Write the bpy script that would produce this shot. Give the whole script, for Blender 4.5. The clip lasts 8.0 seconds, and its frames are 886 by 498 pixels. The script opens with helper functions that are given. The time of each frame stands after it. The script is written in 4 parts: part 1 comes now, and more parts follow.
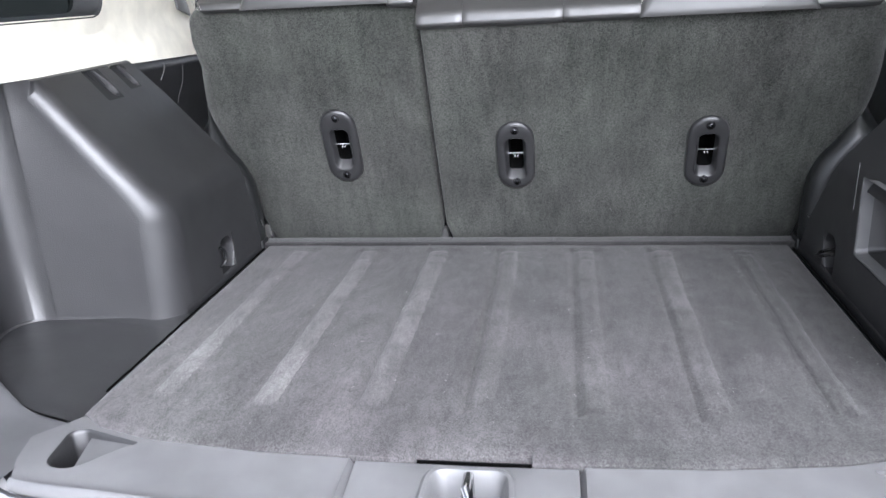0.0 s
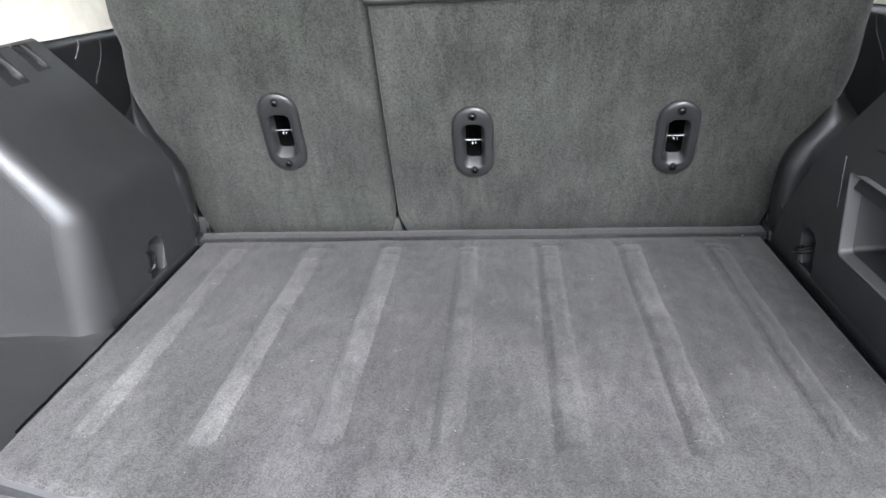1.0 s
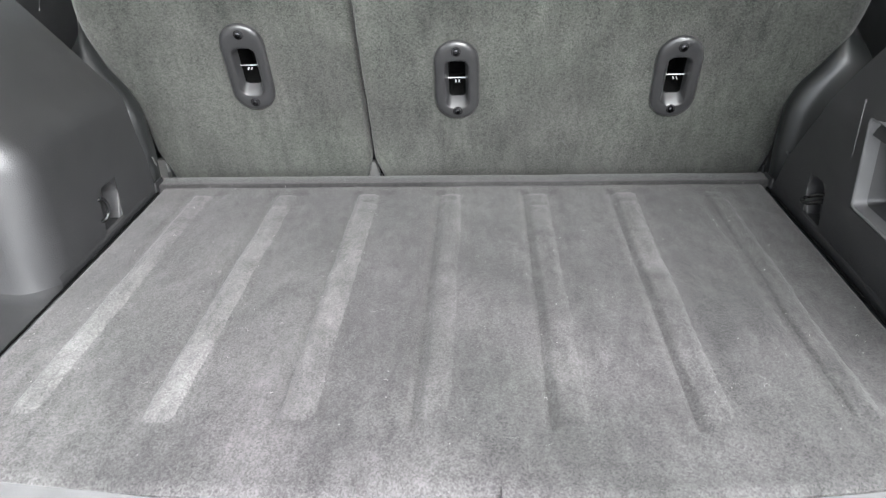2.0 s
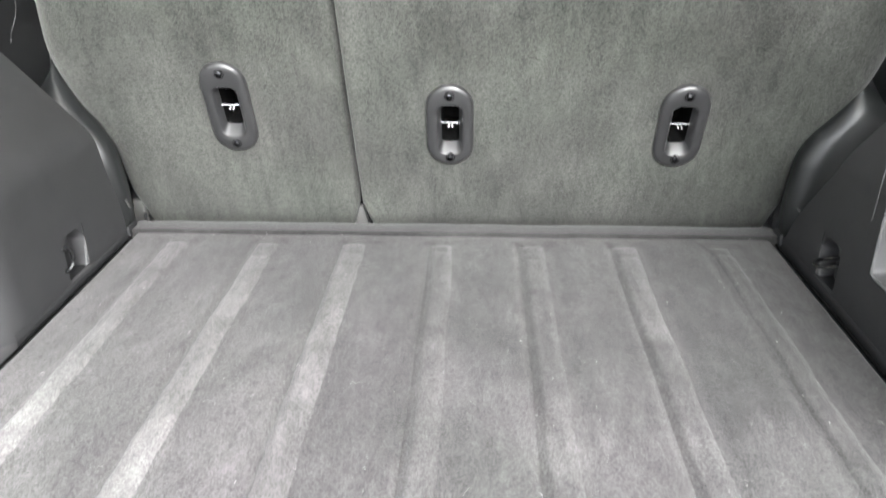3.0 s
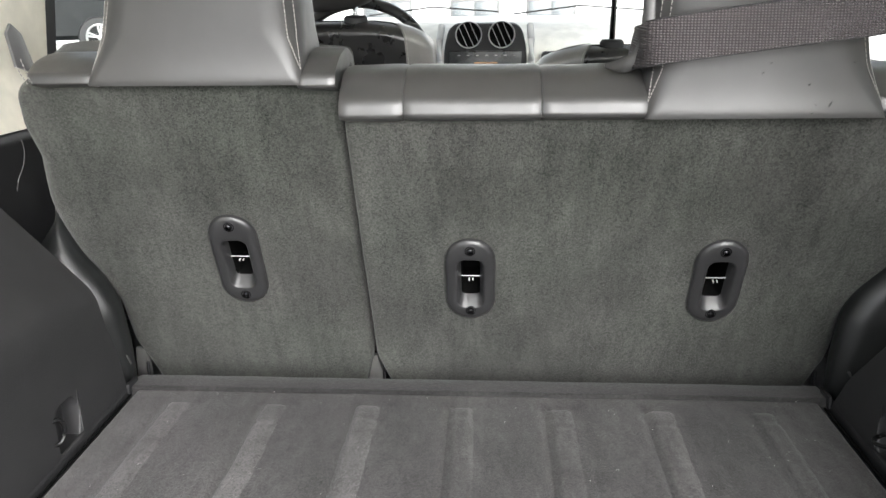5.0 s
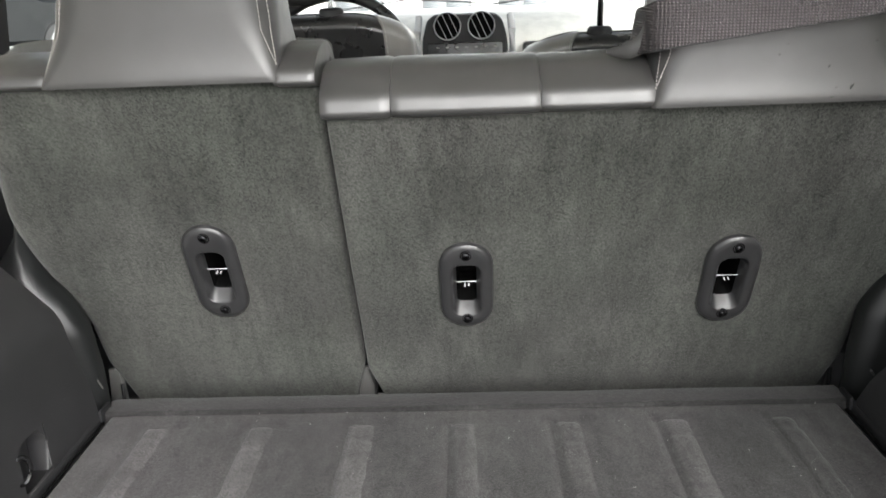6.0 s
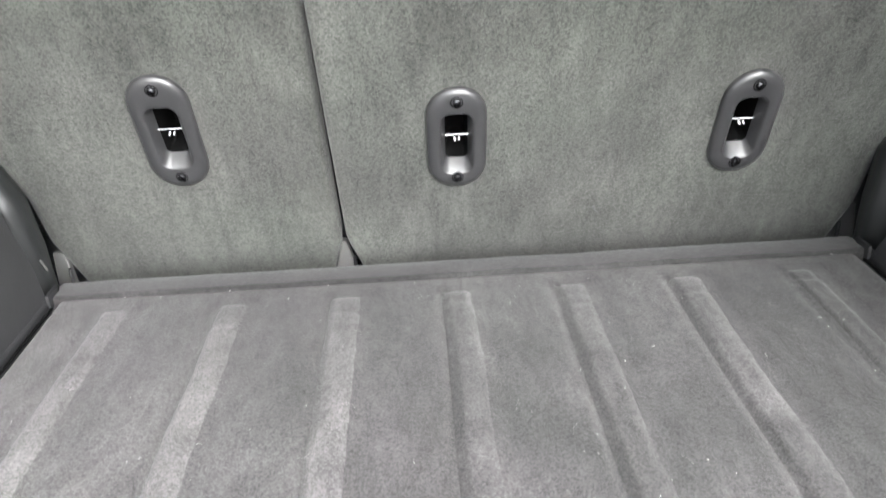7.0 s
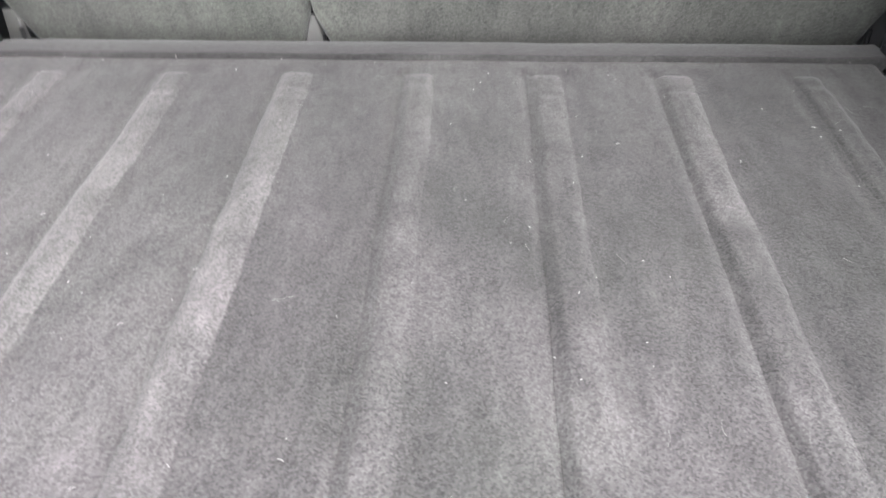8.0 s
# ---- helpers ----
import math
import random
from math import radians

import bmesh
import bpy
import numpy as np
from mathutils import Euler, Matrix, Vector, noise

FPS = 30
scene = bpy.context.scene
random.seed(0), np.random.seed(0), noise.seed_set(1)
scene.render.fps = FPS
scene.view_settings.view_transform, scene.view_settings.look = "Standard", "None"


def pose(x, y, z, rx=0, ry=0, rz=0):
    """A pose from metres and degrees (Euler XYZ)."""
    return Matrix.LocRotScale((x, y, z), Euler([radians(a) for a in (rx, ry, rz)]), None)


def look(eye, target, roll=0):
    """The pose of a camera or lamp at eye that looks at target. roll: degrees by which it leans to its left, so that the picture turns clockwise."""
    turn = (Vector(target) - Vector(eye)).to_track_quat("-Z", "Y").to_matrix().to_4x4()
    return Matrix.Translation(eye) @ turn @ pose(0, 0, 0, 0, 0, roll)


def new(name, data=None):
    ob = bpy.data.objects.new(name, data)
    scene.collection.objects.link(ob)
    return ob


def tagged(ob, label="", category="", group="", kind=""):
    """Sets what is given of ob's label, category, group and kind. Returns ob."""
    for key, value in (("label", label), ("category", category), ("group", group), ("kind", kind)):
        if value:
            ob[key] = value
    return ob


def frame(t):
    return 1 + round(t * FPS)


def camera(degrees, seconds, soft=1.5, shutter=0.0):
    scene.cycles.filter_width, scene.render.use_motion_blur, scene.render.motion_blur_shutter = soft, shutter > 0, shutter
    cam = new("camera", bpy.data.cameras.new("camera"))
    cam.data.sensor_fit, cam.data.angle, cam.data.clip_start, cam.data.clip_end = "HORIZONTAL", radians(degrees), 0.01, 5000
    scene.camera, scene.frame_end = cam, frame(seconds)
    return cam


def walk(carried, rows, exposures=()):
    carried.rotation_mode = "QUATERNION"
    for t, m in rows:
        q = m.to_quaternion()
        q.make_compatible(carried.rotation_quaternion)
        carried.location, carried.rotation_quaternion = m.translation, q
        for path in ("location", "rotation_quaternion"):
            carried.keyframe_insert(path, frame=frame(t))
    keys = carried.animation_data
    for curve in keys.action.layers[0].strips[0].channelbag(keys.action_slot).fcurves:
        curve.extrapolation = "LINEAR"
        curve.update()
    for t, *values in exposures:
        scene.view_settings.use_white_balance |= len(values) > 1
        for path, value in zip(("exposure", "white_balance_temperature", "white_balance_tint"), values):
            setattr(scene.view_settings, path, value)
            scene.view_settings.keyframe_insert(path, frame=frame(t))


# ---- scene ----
cam = camera(59.2, 8.0, shutter=0.3)
PATH = [
    (0, (0.086, -1.372, 0.456), (-0.221, 0.497, -0.185), -3.1),
    (0.5, (0.061, -1.327, 0.48), (-0.175, 0.544, -0.186), -2.8),
    (1, (0.054, -1.256, 0.474), (-0.11, 0.596, -0.263), -2.5),
    (1.5, (0.04, -1.208, 0.461), (-0.087, 0.597, -0.39), -2.4),
    (1.7, (0.04, -1.192, 0.457), (-0.077, 0.601, -0.42), -2.2),
    (2.8, (0.04, -1.103, 0.457), (-0.045, 0.684, -0.436), -0.5),
    (3, (0.041, -1.085, 0.469), (-0.045, 0.729, -0.368), -0.4),
    (3.5, (0.046, -1.043, 0.494), (-0.057, 0.806, -0.261), -0.3),
    (4, (0.043, -1.018, 0.516), (-0.077, 0.853, -0.179), -0.0),
    (4.5, (0.035, -1.011, 0.533), (-0.085, 0.877, -0.115), -0.1),
    (4.7, (0.032, -1.003, 0.53), (-0.089, 0.893, -0.093), -0.3),
    (5.8, (0.014, -0.933, 0.533), (-0.091, 0.963, -0.093), -2.3),
    (6, (0.007, -0.916, 0.521), (-0.064, 0.978, -0.116), -2.2),
    (6.5, (-0.019, -0.863, 0.474), (0.0, 0.985, -0.29), -2.0),
    (7, (-0.042, -0.837, 0.436), (0.002, 0.959, -0.442), -2.8),
    (7.5, (-0.008, -0.834, 0.393), (0.004, 0.852, -0.682), -3.5),
    (8, (0.048, -0.803, 0.364), (-0.025, 0.758, -0.884), -0.7),
]
EXPOSURES = [(0.0, 1.98, 5700, 13), (0.6, 2.11, 5750, 12), (1.0, 2.18, 5850, 10), (1.5, 2.37, 5950, 8), (2.8, 2.82, 6150, 8), (3.5, 3.13, 6200, 8), (4.0, 2.69, 6250, 9), (4.5, 2.24, 6250, 9), (4.7, 2.04, 6250, 9), (6.0, 1.81, 6300, 9), (6.5, 2.51, 6250, 9), (7.0, 3.0, 6150, 9), (7.5, 3.06, 6150, 11), (8.0, 2.84, 6150, 12)]
walk(cam, [(t, look(eye, target, roll)) for t, eye, target, roll in PATH], EXPOSURES)

# ---- light ----
world = bpy.data.worlds.new("sky")
scene.world = world
world.use_nodes = True
wn = world.node_tree
sky = wn.nodes.new("ShaderNodeTexSky")
sky.sky_type, sky.sun_disc = "NISHITA", False
sky.sun_elevation, sky.sun_rotation = radians(34), radians(161)
sky.air_density, sky.dust_density = 1.0, 6.0
wn.nodes["Background"].inputs["Strength"].default_value = 0.15
veil = wn.nodes.new("ShaderNodeHueSaturation")
veil.inputs["Saturation"].default_value = 0.25
wn.links.new(sky.outputs[0], veil.inputs["Color"])
wn.links.new(veil.outputs[0], wn.nodes["Background"].inputs["Color"])
sun = new("sun", bpy.data.lights.new("sun", "SUN"))
sun.data.energy, sun.data.angle, sun.data.color = 1.55, radians(66), (1.0, 0.97, 0.93)
sun.matrix_world = look((0, 0, 0), (-0.34, 1.0, -0.70))


# ---- materials ----
def material(name, color, rough=0.5, metal=0.0, coat=0.0, spec=0.5):
    m = bpy.data.materials.new(name)
    m.use_nodes = True
    b = m.node_tree.nodes["Principled BSDF"]
    b.inputs["Base Color"].default_value = (*color, 1)
    b.inputs["Roughness"].default_value = rough
    b.inputs["Metallic"].default_value = metal
    b.inputs["Coat Weight"].default_value = coat
    b.inputs["Specular IOR Level"].default_value = spec
    return m


class Nodes:
    """Short hand for wiring a material."""

    def __init__(self, m):
        self.tree = m.node_tree
        self.bsdf = self.tree.nodes["Principled BSDF"]
        self.place = self.tree.nodes.new("ShaderNodeNewGeometry").outputs["Position"]

    def put(self, a, b):
        self.tree.links.new(a, b)

    def noise(self, scale, detail=2.0, rough=0.5, stretch=(1, 1, 1)):
        mp = self.tree.nodes.new("ShaderNodeMapping")
        mp.inputs["Scale"].default_value = stretch
        self.put(self.place, mp.inputs["Vector"])
        n = self.tree.nodes.new("ShaderNodeTexNoise")
        n.inputs["Scale"].default_value, n.inputs["Detail"].default_value, n.inputs["Roughness"].default_value = scale, detail, rough
        self.put(mp.outputs[0], n.inputs["Vector"])
        return n.outputs["Fac"]

    def voronoi(self, scale, feature="F1"):
        n = self.tree.nodes.new("ShaderNodeTexVoronoi")
        n.inputs["Scale"].default_value, n.feature = scale, feature
        self.put(self.place, n.inputs["Vector"])
        return n.outputs["Distance"]

    def ramp(self, fac, lo, hi, a, b):
        n = self.tree.nodes.new("ShaderNodeMapRange")
        for k, v in (("From Min", lo), ("From Max", hi), ("To Min", a), ("To Max", b)):
            n.inputs[k].default_value = v
        self.put(fac, n.inputs["Value"])
        return n.outputs["Result"]

    def calc(self, op, a, b):
        n = self.tree.nodes.new("ShaderNodeMath")
        n.operation = op
        for k, v in enumerate((a, b)):
            if isinstance(v, (int, float)):
                n.inputs[k].default_value = v
            else:
                self.put(v, n.inputs[k])
        return n.outputs[0]

    def mix(self, fac, a, b):
        n = self.tree.nodes.new("ShaderNodeMix")
        n.data_type = "RGBA"
        for k, v in ((6, a), (7, b)):
            if isinstance(v, tuple):
                n.inputs[k].default_value = (*v, 1)
            else:
                self.put(v, n.inputs[k])
        if isinstance(fac, (int, float)):
            n.inputs[0].default_value = fac
        else:
            self.put(fac, n.inputs[0])
        return n.outputs[2]

    def bump(self, height, strength, distance, before=None):
        n = self.tree.nodes.new("ShaderNodeBump")
        n.inputs["Strength"].default_value, n.inputs["Distance"].default_value = strength, distance
        self.put(height, n.inputs["Height"])
        if before is not None:
            self.put(before, n.inputs["Normal"])
        self.put(n.outputs[0], self.bsdf.inputs["Normal"])
        return n.outputs[0]

    def color(self, c):
        self.put(c, self.bsdf.inputs["Base Color"])

    def rough(self, r):
        self.put(r, self.bsdf.inputs["Roughness"])


def carpet(name, dark, light, cloud, grain, sheen=0.3, streak=(1, 1, 1), patch=0.36, worn=False, stains=(), soiled=0.62, front_light=1.0):
    """Short needle-felt pile: brushed clouds, a salt and pepper fleck of single tufts and a fibre relief."""
    m = material(name, light, 0.95, spec=0.15)
    n = Nodes(m)
    big = n.noise(cloud, 3.0, 0.55, streak)
    mid = n.noise(cloud * 5, 3.0, 0.6, streak)
    tuft = n.tree.nodes.new("ShaderNodeTexVoronoi")
    tuft.inputs["Scale"].default_value, tuft.inputs["Randomness"].default_value = grain, 1.0
    wob = n.tree.nodes.new("ShaderNodeMapping")
    wob.inputs["Scale"].default_value = (1, 0.8, 0.8)
    n.put(n.place, wob.inputs["Vector"])
    n.put(wob.outputs[0], tuft.inputs["Vector"])
    split = n.tree.nodes.new("ShaderNodeSeparateColor")
    n.put(tuft.outputs["Color"], split.inputs[0])
    fleck = n.calc("ADD", n.calc("MULTIPLY", split.outputs[0], 0.75), n.calc("MULTIPLY", n.ramp(n.noise(grain * 0.55, 2.0, 0.7), 0.36, 0.64, 0, 1), 0.25))
    f = n.calc("ADD", n.calc("MULTIPLY", n.ramp(big, 0.30, 0.70, 0, 1), patch), n.calc("MULTIPLY", n.ramp(mid, 0.22, 0.78, 0, 1), 0.44 - patch))
    f = n.calc("ADD", f, n.calc("MULTIPLY", fleck, 0.55))
    base = n.mix(f, dark, light)
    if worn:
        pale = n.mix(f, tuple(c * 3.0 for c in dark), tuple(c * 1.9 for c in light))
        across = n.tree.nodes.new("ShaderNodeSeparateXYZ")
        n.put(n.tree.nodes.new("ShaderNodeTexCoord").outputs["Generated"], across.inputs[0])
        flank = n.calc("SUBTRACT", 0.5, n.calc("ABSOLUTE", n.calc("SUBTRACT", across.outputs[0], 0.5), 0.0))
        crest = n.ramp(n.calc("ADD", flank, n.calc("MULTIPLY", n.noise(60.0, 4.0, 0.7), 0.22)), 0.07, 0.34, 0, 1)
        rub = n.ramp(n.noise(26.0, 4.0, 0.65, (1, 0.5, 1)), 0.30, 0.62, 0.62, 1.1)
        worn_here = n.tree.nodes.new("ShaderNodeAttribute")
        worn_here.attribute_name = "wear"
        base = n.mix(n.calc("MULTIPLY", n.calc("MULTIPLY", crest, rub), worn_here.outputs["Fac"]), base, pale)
    soil_and_light = n.ramp(n.noise(5.0, 4.0, 0.6, (1.3, 1, 1)), 0.38, 0.62, soiled, 1.16)
    soil_and_light = n.calc("MULTIPLY", soil_and_light, n.ramp(n.noise(30.0, 4.0, 0.65, streak), 0.34, 0.66, 0.87, 1.11))
    # Light from the open tailgate put into the colour: paler towards the front left.
    if front_light > 1:
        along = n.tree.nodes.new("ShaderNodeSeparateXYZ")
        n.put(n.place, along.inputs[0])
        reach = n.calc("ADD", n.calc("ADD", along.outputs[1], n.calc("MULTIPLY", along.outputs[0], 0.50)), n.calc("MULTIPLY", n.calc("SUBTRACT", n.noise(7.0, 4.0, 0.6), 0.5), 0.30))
        soil_and_light = n.calc("MULTIPLY", soil_and_light, n.ramp(reach, -0.70, -0.16, front_light, 1.0))
    for x, y, size, depth in stains:
        away = n.tree.nodes.new("ShaderNodeVectorMath")
        away.operation = "DISTANCE"
        n.put(n.place, away.inputs[0])
        away.inputs[1].default_value = (x, y, 0)
        rough_edge = n.calc("ADD", away.outputs["Value"], n.calc("MULTIPLY", n.calc("SUBTRACT", n.noise(14.0, 3.0, 0.6), 0.5), size))
        soil_and_light = n.calc("MULTIPLY", soil_and_light, n.ramp(rough_edge, size * 0.35, size * 1.15, depth, 1.0))
    shade = n.tree.nodes.new("ShaderNodeVectorMath")
    shade.operation = "SCALE"
    n.put(base, shade.inputs[0])
    n.put(soil_and_light, shade.inputs["Scale"])
    drift = n.tree.nodes.new("ShaderNodeVectorMath")
    drift.operation = "MULTIPLY"
    n.put(shade.outputs[0], drift.inputs[0])
    n.put(n.mix(n.ramp(n.noise(3.5, 3.0, 0.6), 0.35, 0.65, 0, 1), (1.02, 0.99, 1.01), (0.975, 1.01, 0.97)), drift.inputs[1])
    base = drift.outputs[0]
    n.color(n.mix(n.calc("MULTIPLY", split.outputs[1], 0.14), base, tuple(0.85 * c for c in light)))
    n.bump(fleck, 0.45, 0.0018)
    n.bsdf.inputs["Sheen Weight"].default_value = sheen
    n.bsdf.inputs["Sheen Roughness"].default_value = 0.5
    return m


def plastic(name, color, rough=0.42, grain=900.0, strength=0.25, wear=0.06):
    """Moulded plastic with a fine leather grain and faint scuffs."""
    m = material(name, color, rough)
    n = Nodes(m)
    cells = n.voronoi(grain)
    n.bump(cells, strength, 0.0006)
    smear = n.noise(9.0, 4.0, 0.6)
    n.rough(n.ramp(smear, 0.3, 0.7, rough - wear, rough + wear))
    n.color(n.mix(n.ramp(n.noise(23.0, 3.0), 0.35, 0.7, 0, 1), color, tuple(c * 1.22 for c in color)))
    return m


def leather(name, color, rough=0.38):
    m = material(name, color, rough, spec=0.7)
    n = Nodes(m)
    folds = n.noise(16.0, 3.0, 0.55)
    n.bump(n.voronoi(1100.0), 0.12, 0.0004, n.bump(folds, 0.05, 0.004))
    n.rough(n.ramp(n.noise(30.0, 3.0), 0.3, 0.7, rough - 0.04, rough + 0.08))
    n.color(n.mix(n.ramp(folds, 0.3, 0.7, 0, 1), color, tuple(c * 1.3 for c in color)))
    return m


STAINS = ((0.34, -0.43, 0.15, 0.82), (0.20, -0.58, 0.07, 0.84), (-0.33, -0.14, 0.08, 0.84), (-0.19, -0.22, 0.07, 0.86), (0.36, -0.13, 0.15, 0.82))
SEAT_CARPET = carpet("seat_carpet", (0.0018, 0.0020, 0.0017), (0.0664, 0.0683, 0.0620), 5.5, 620.0, 0.12, (2.4, 1, 0.55), 0.19, soiled=0.74)
FLOOR_CARPET = carpet("floor_carpet", (0.0030, 0.0030, 0.0030), (0.0562, 0.0539, 0.0544), 7.0, 740.0, 0.10, (2.2, 0.7, 1), 0.20, False, STAINS, 0.76, front_light=2.2)
RIB_CARPET = carpet("rib_carpet", (0.0030, 0.0030, 0.0030), (0.0582, 0.0558, 0.0563), 7.0, 740.0, 0.10, (2.2, 0.7, 1), 0.20, True, STAINS, 0.76, front_light=1.9)
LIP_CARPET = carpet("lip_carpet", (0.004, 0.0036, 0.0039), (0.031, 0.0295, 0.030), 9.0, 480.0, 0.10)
PLASTIC = plastic("trim_plastic", (0.0165, 0.0164, 0.0173), 0.44, 650.0, 0.36)
PLASTIC.node_tree.nodes["Principled BSDF"].inputs["Specular IOR Level"].default_value = 0.70
PLASTIC_SILL = plastic("sill_plastic", (0.097, 0.0965, 0.098), 0.38)
PLASTIC_CORNER = plastic("corner_plastic", (0.062, 0.062, 0.064), 0.45)
PLASTIC_BLACK = plastic("black_plastic", (0.009, 0.0095, 0.010), 0.26)
BEZEL = plastic("bezel_plastic", (0.0175, 0.0175, 0.0182), 0.36, 1500.0, 0.08)
CREAM = plastic("cream_plastic", (0.66, 0.63, 0.54), 0.55, 1200.0, 0.12)
LEATHER = leather("dark_leather", (0.029, 0.0285, 0.028), 0.40)
# Dark leather made pale, with the windscreen's light put into the colour.
LEATHER_LIT = leather("lit_leather", (0.16, 0.157, 0.15), 0.36)
LEATHER_BLACK = leather("black_leather", (0.017, 0.017, 0.017), 0.27)
THREAD = material("pale_thread", (0.30, 0.29, 0.275), 0.8)
CHROME = material("chrome", (0.75, 0.75, 0.77), 0.15, 1.0)
STEEL = material("dark_steel", (0.006, 0.006, 0.0065), 0.14, 0.0, 0.2)
SCREW = material("screw_steel", (0.085, 0.085, 0.09), 0.26, 1.0)
SPECK = material("dried_stain", (0.018, 0.017, 0.016), 0.5)
MATT_BLACK = material("matt_black", (0.007, 0.007, 0.008), 0.95, spec=0.1)
BRACKET = plastic("bracket_steel", (0.062, 0.062, 0.060), 0.5)
SEALING = plastic("vinyl_bead", (0.011, 0.0118, 0.012), 0.38, 1800.0, 0.05)
WHITE_BAR = material("pale_steel", (0.5, 0.5, 0.5), 0.4)
BLACK = material("dull_black", (0.006, 0.006, 0.007), 0.6)
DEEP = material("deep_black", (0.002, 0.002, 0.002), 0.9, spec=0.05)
RUBBER = material("rubber", (0.014, 0.014, 0.015), 0.65)
GREY_METAL = plastic("grey_painted_steel", (0.10, 0.10, 0.10), 0.45)
LINT = material("white_lint", (0.24, 0.235, 0.23), 0.9)


# ---- mesh helpers ----
def part(name, data, mat, parent=None, label="", smooth=True):
    """Links (verts, faces) or a bmesh as one mesh object under a thing or a part."""
    me = bpy.data.meshes.new(name)
    if isinstance(data, bmesh.types.BMesh):
        data.to_mesh(me)
        data.free()
    else:
        me.from_pydata([tuple(float(c) for c in v) for v in data[0]], [], data[1])
    bm = bmesh.new()
    bm.from_mesh(me)
    bmesh.ops.recalc_face_normals(bm, faces=bm.faces)
    bm.to_mesh(me)
    bm.free()
    me.materials.append(mat)
    if smooth:
        me.polygons.foreach_set("use_smooth", [True] * len(me.polygons))
        me.set_sharp_from_angle(angle=radians(38))
    ob = new(name, me)
    ob.parent = parent
    if label:
        ob["label"] = label
    return ob


def thing(name, label, category, at=(0, 0, 0), group="", kind=""):
    e = new(name)
    e.empty_display_size = 0.05
    e.location = at
    return tagged(e, label, category, group, kind)


def joined(*pieces):
    """Several (verts, faces) as one."""
    vs, fs = [], []
    for v, f in pieces:
        k = len(vs)
        vs += [tuple(p) for p in v]
        fs += [tuple(i + k for i in face) for face in f]
    return vs, fs


def sheet(rows, closed=False, caps=False):
    """A skin over rows of points of equal length."""
    h, w = len(rows), len(rows[0])
    vs = [p for r in rows for p in r]
    fs = []
    for i in range(h - 1):
        for j in range(w if closed else w - 1):
            k = (j + 1) % w
            fs.append((i * w + j, i * w + k, (i + 1) * w + k, (i + 1) * w + j))
    if caps:
        fs += [tuple(range(w))[::-1], tuple(range((h - 1) * w, h * w))]
    return vs, fs


def box(x0, x1, y0, y1, z0, z1, bevel=0.004, seg=2):
    bm = bmesh.new()
    bmesh.ops.create_cube(bm, size=1, matrix=Matrix.Translation(((x0 + x1) / 2, (y0 + y1) / 2, (z0 + z1) / 2)) @ Matrix.Diagonal((x1 - x0, y1 - y0, z1 - z0, 1)))
    if bevel:
        bmesh.ops.bevel(bm, geom=bm.edges[:], offset=bevel, segments=seg, profile=0.5, affect="EDGES")
    return bm


def smooth_loop(points, per=6, closed=True):
    """A Catmull-Rom curve through the points."""
    n, out = len(points), []
    P = [np.array(p, float) for p in points]
    for i in range(n if closed else n - 1):
        a, b, c, d = (P[(i + k) % n] if closed else P[min(max(i + k, 0), n - 1)] for k in (-1, 0, 1, 2))
        for s in range(per):
            t = s / per
            out.append(0.5 * (2 * b + (c - a) * t + (2 * a - 5 * b + 4 * c - d) * t * t + (3 * b - a - 3 * c + d) * t**3))
    if not closed:
        out.append(P[-1])
    return out


def rounded(points, radius, seg=5):
    """A polygon with its corners rounded (2D); radius is a number or one per corner."""
    out, n = [], len(points)
    for i in range(n):
        r = radius[i] if isinstance(radius, (list, tuple)) else radius
        p, a, b = (np.array(points[(i + k) % n], float) for k in (0, -1, 1))
        if r <= 0:
            out.append(p)
            continue
        u, v = (a - p) / np.linalg.norm(a - p), (b - p) / np.linalg.norm(b - p)
        d = min(r, 0.48 * np.linalg.norm(a - p), 0.48 * np.linalg.norm(b - p))
        for s in range(seg + 1):
            t = s / seg
            out.append((1 - t) ** 2 * (p + u * d) + 2 * t * (1 - t) * p + t * t * (p + v * d))
    return out


def inset(loop, d):
    """A closed 2D loop moved inwards by d."""
    P = np.array(loop)
    area = 0.5 * np.sum(P[:, 0] * np.roll(P[:, 1], -1) - np.roll(P[:, 0], -1) * P[:, 1])
    t = np.roll(P, -1, 0) - np.roll(P, 1, 0)
    t /= np.linalg.norm(t, axis=1)[:, None] + 1e-9
    return P + (1 if area > 0 else -1) * d * np.stack([-t[:, 1], t[:, 0]], 1)


def tube(path, radius, seg=8, closed=False):
    """A round bar along a path."""
    P = [Vector(p) for p in path]
    rows = []
    for i, p in enumerate(P):
        a, b = (P[(i - 1) % len(P)], P[(i + 1) % len(P)]) if closed else (P[max(i - 1, 0)], P[min(i + 1, len(P) - 1)])
        t = (b - a).normalized()
        side = t.cross(Vector((0.13, 0.31, 0.94))).normalized()
        up = side.cross(t)
        rows.append([p + radius * (math.cos(q) * side + math.sin(q) * up) for q in np.linspace(0, 2 * math.pi, seg, endpoint=False)])
    if closed:
        rows.append(rows[0])
    return sheet(rows, closed=True, caps=not closed)


def stadium(a, b, n=12):
    """An upright capsule outline of half width a and half height b."""
    top = [(a * math.cos(q), b - a + a * math.sin(q)) for q in np.linspace(0, math.pi, n)]
    return top + [(-x, -y) for x, y in top]


def plate(loop, place, depths):
    """A moulded plate: rings (inset, height) of a 2D loop carried to space by place(u, v, n), closed in the middle."""
    rows = [[place(u, v, n) for u, v in inset(loop, d)] for d, n in depths]
    vs, fs = sheet(rows, closed=True)
    w = len(loop)
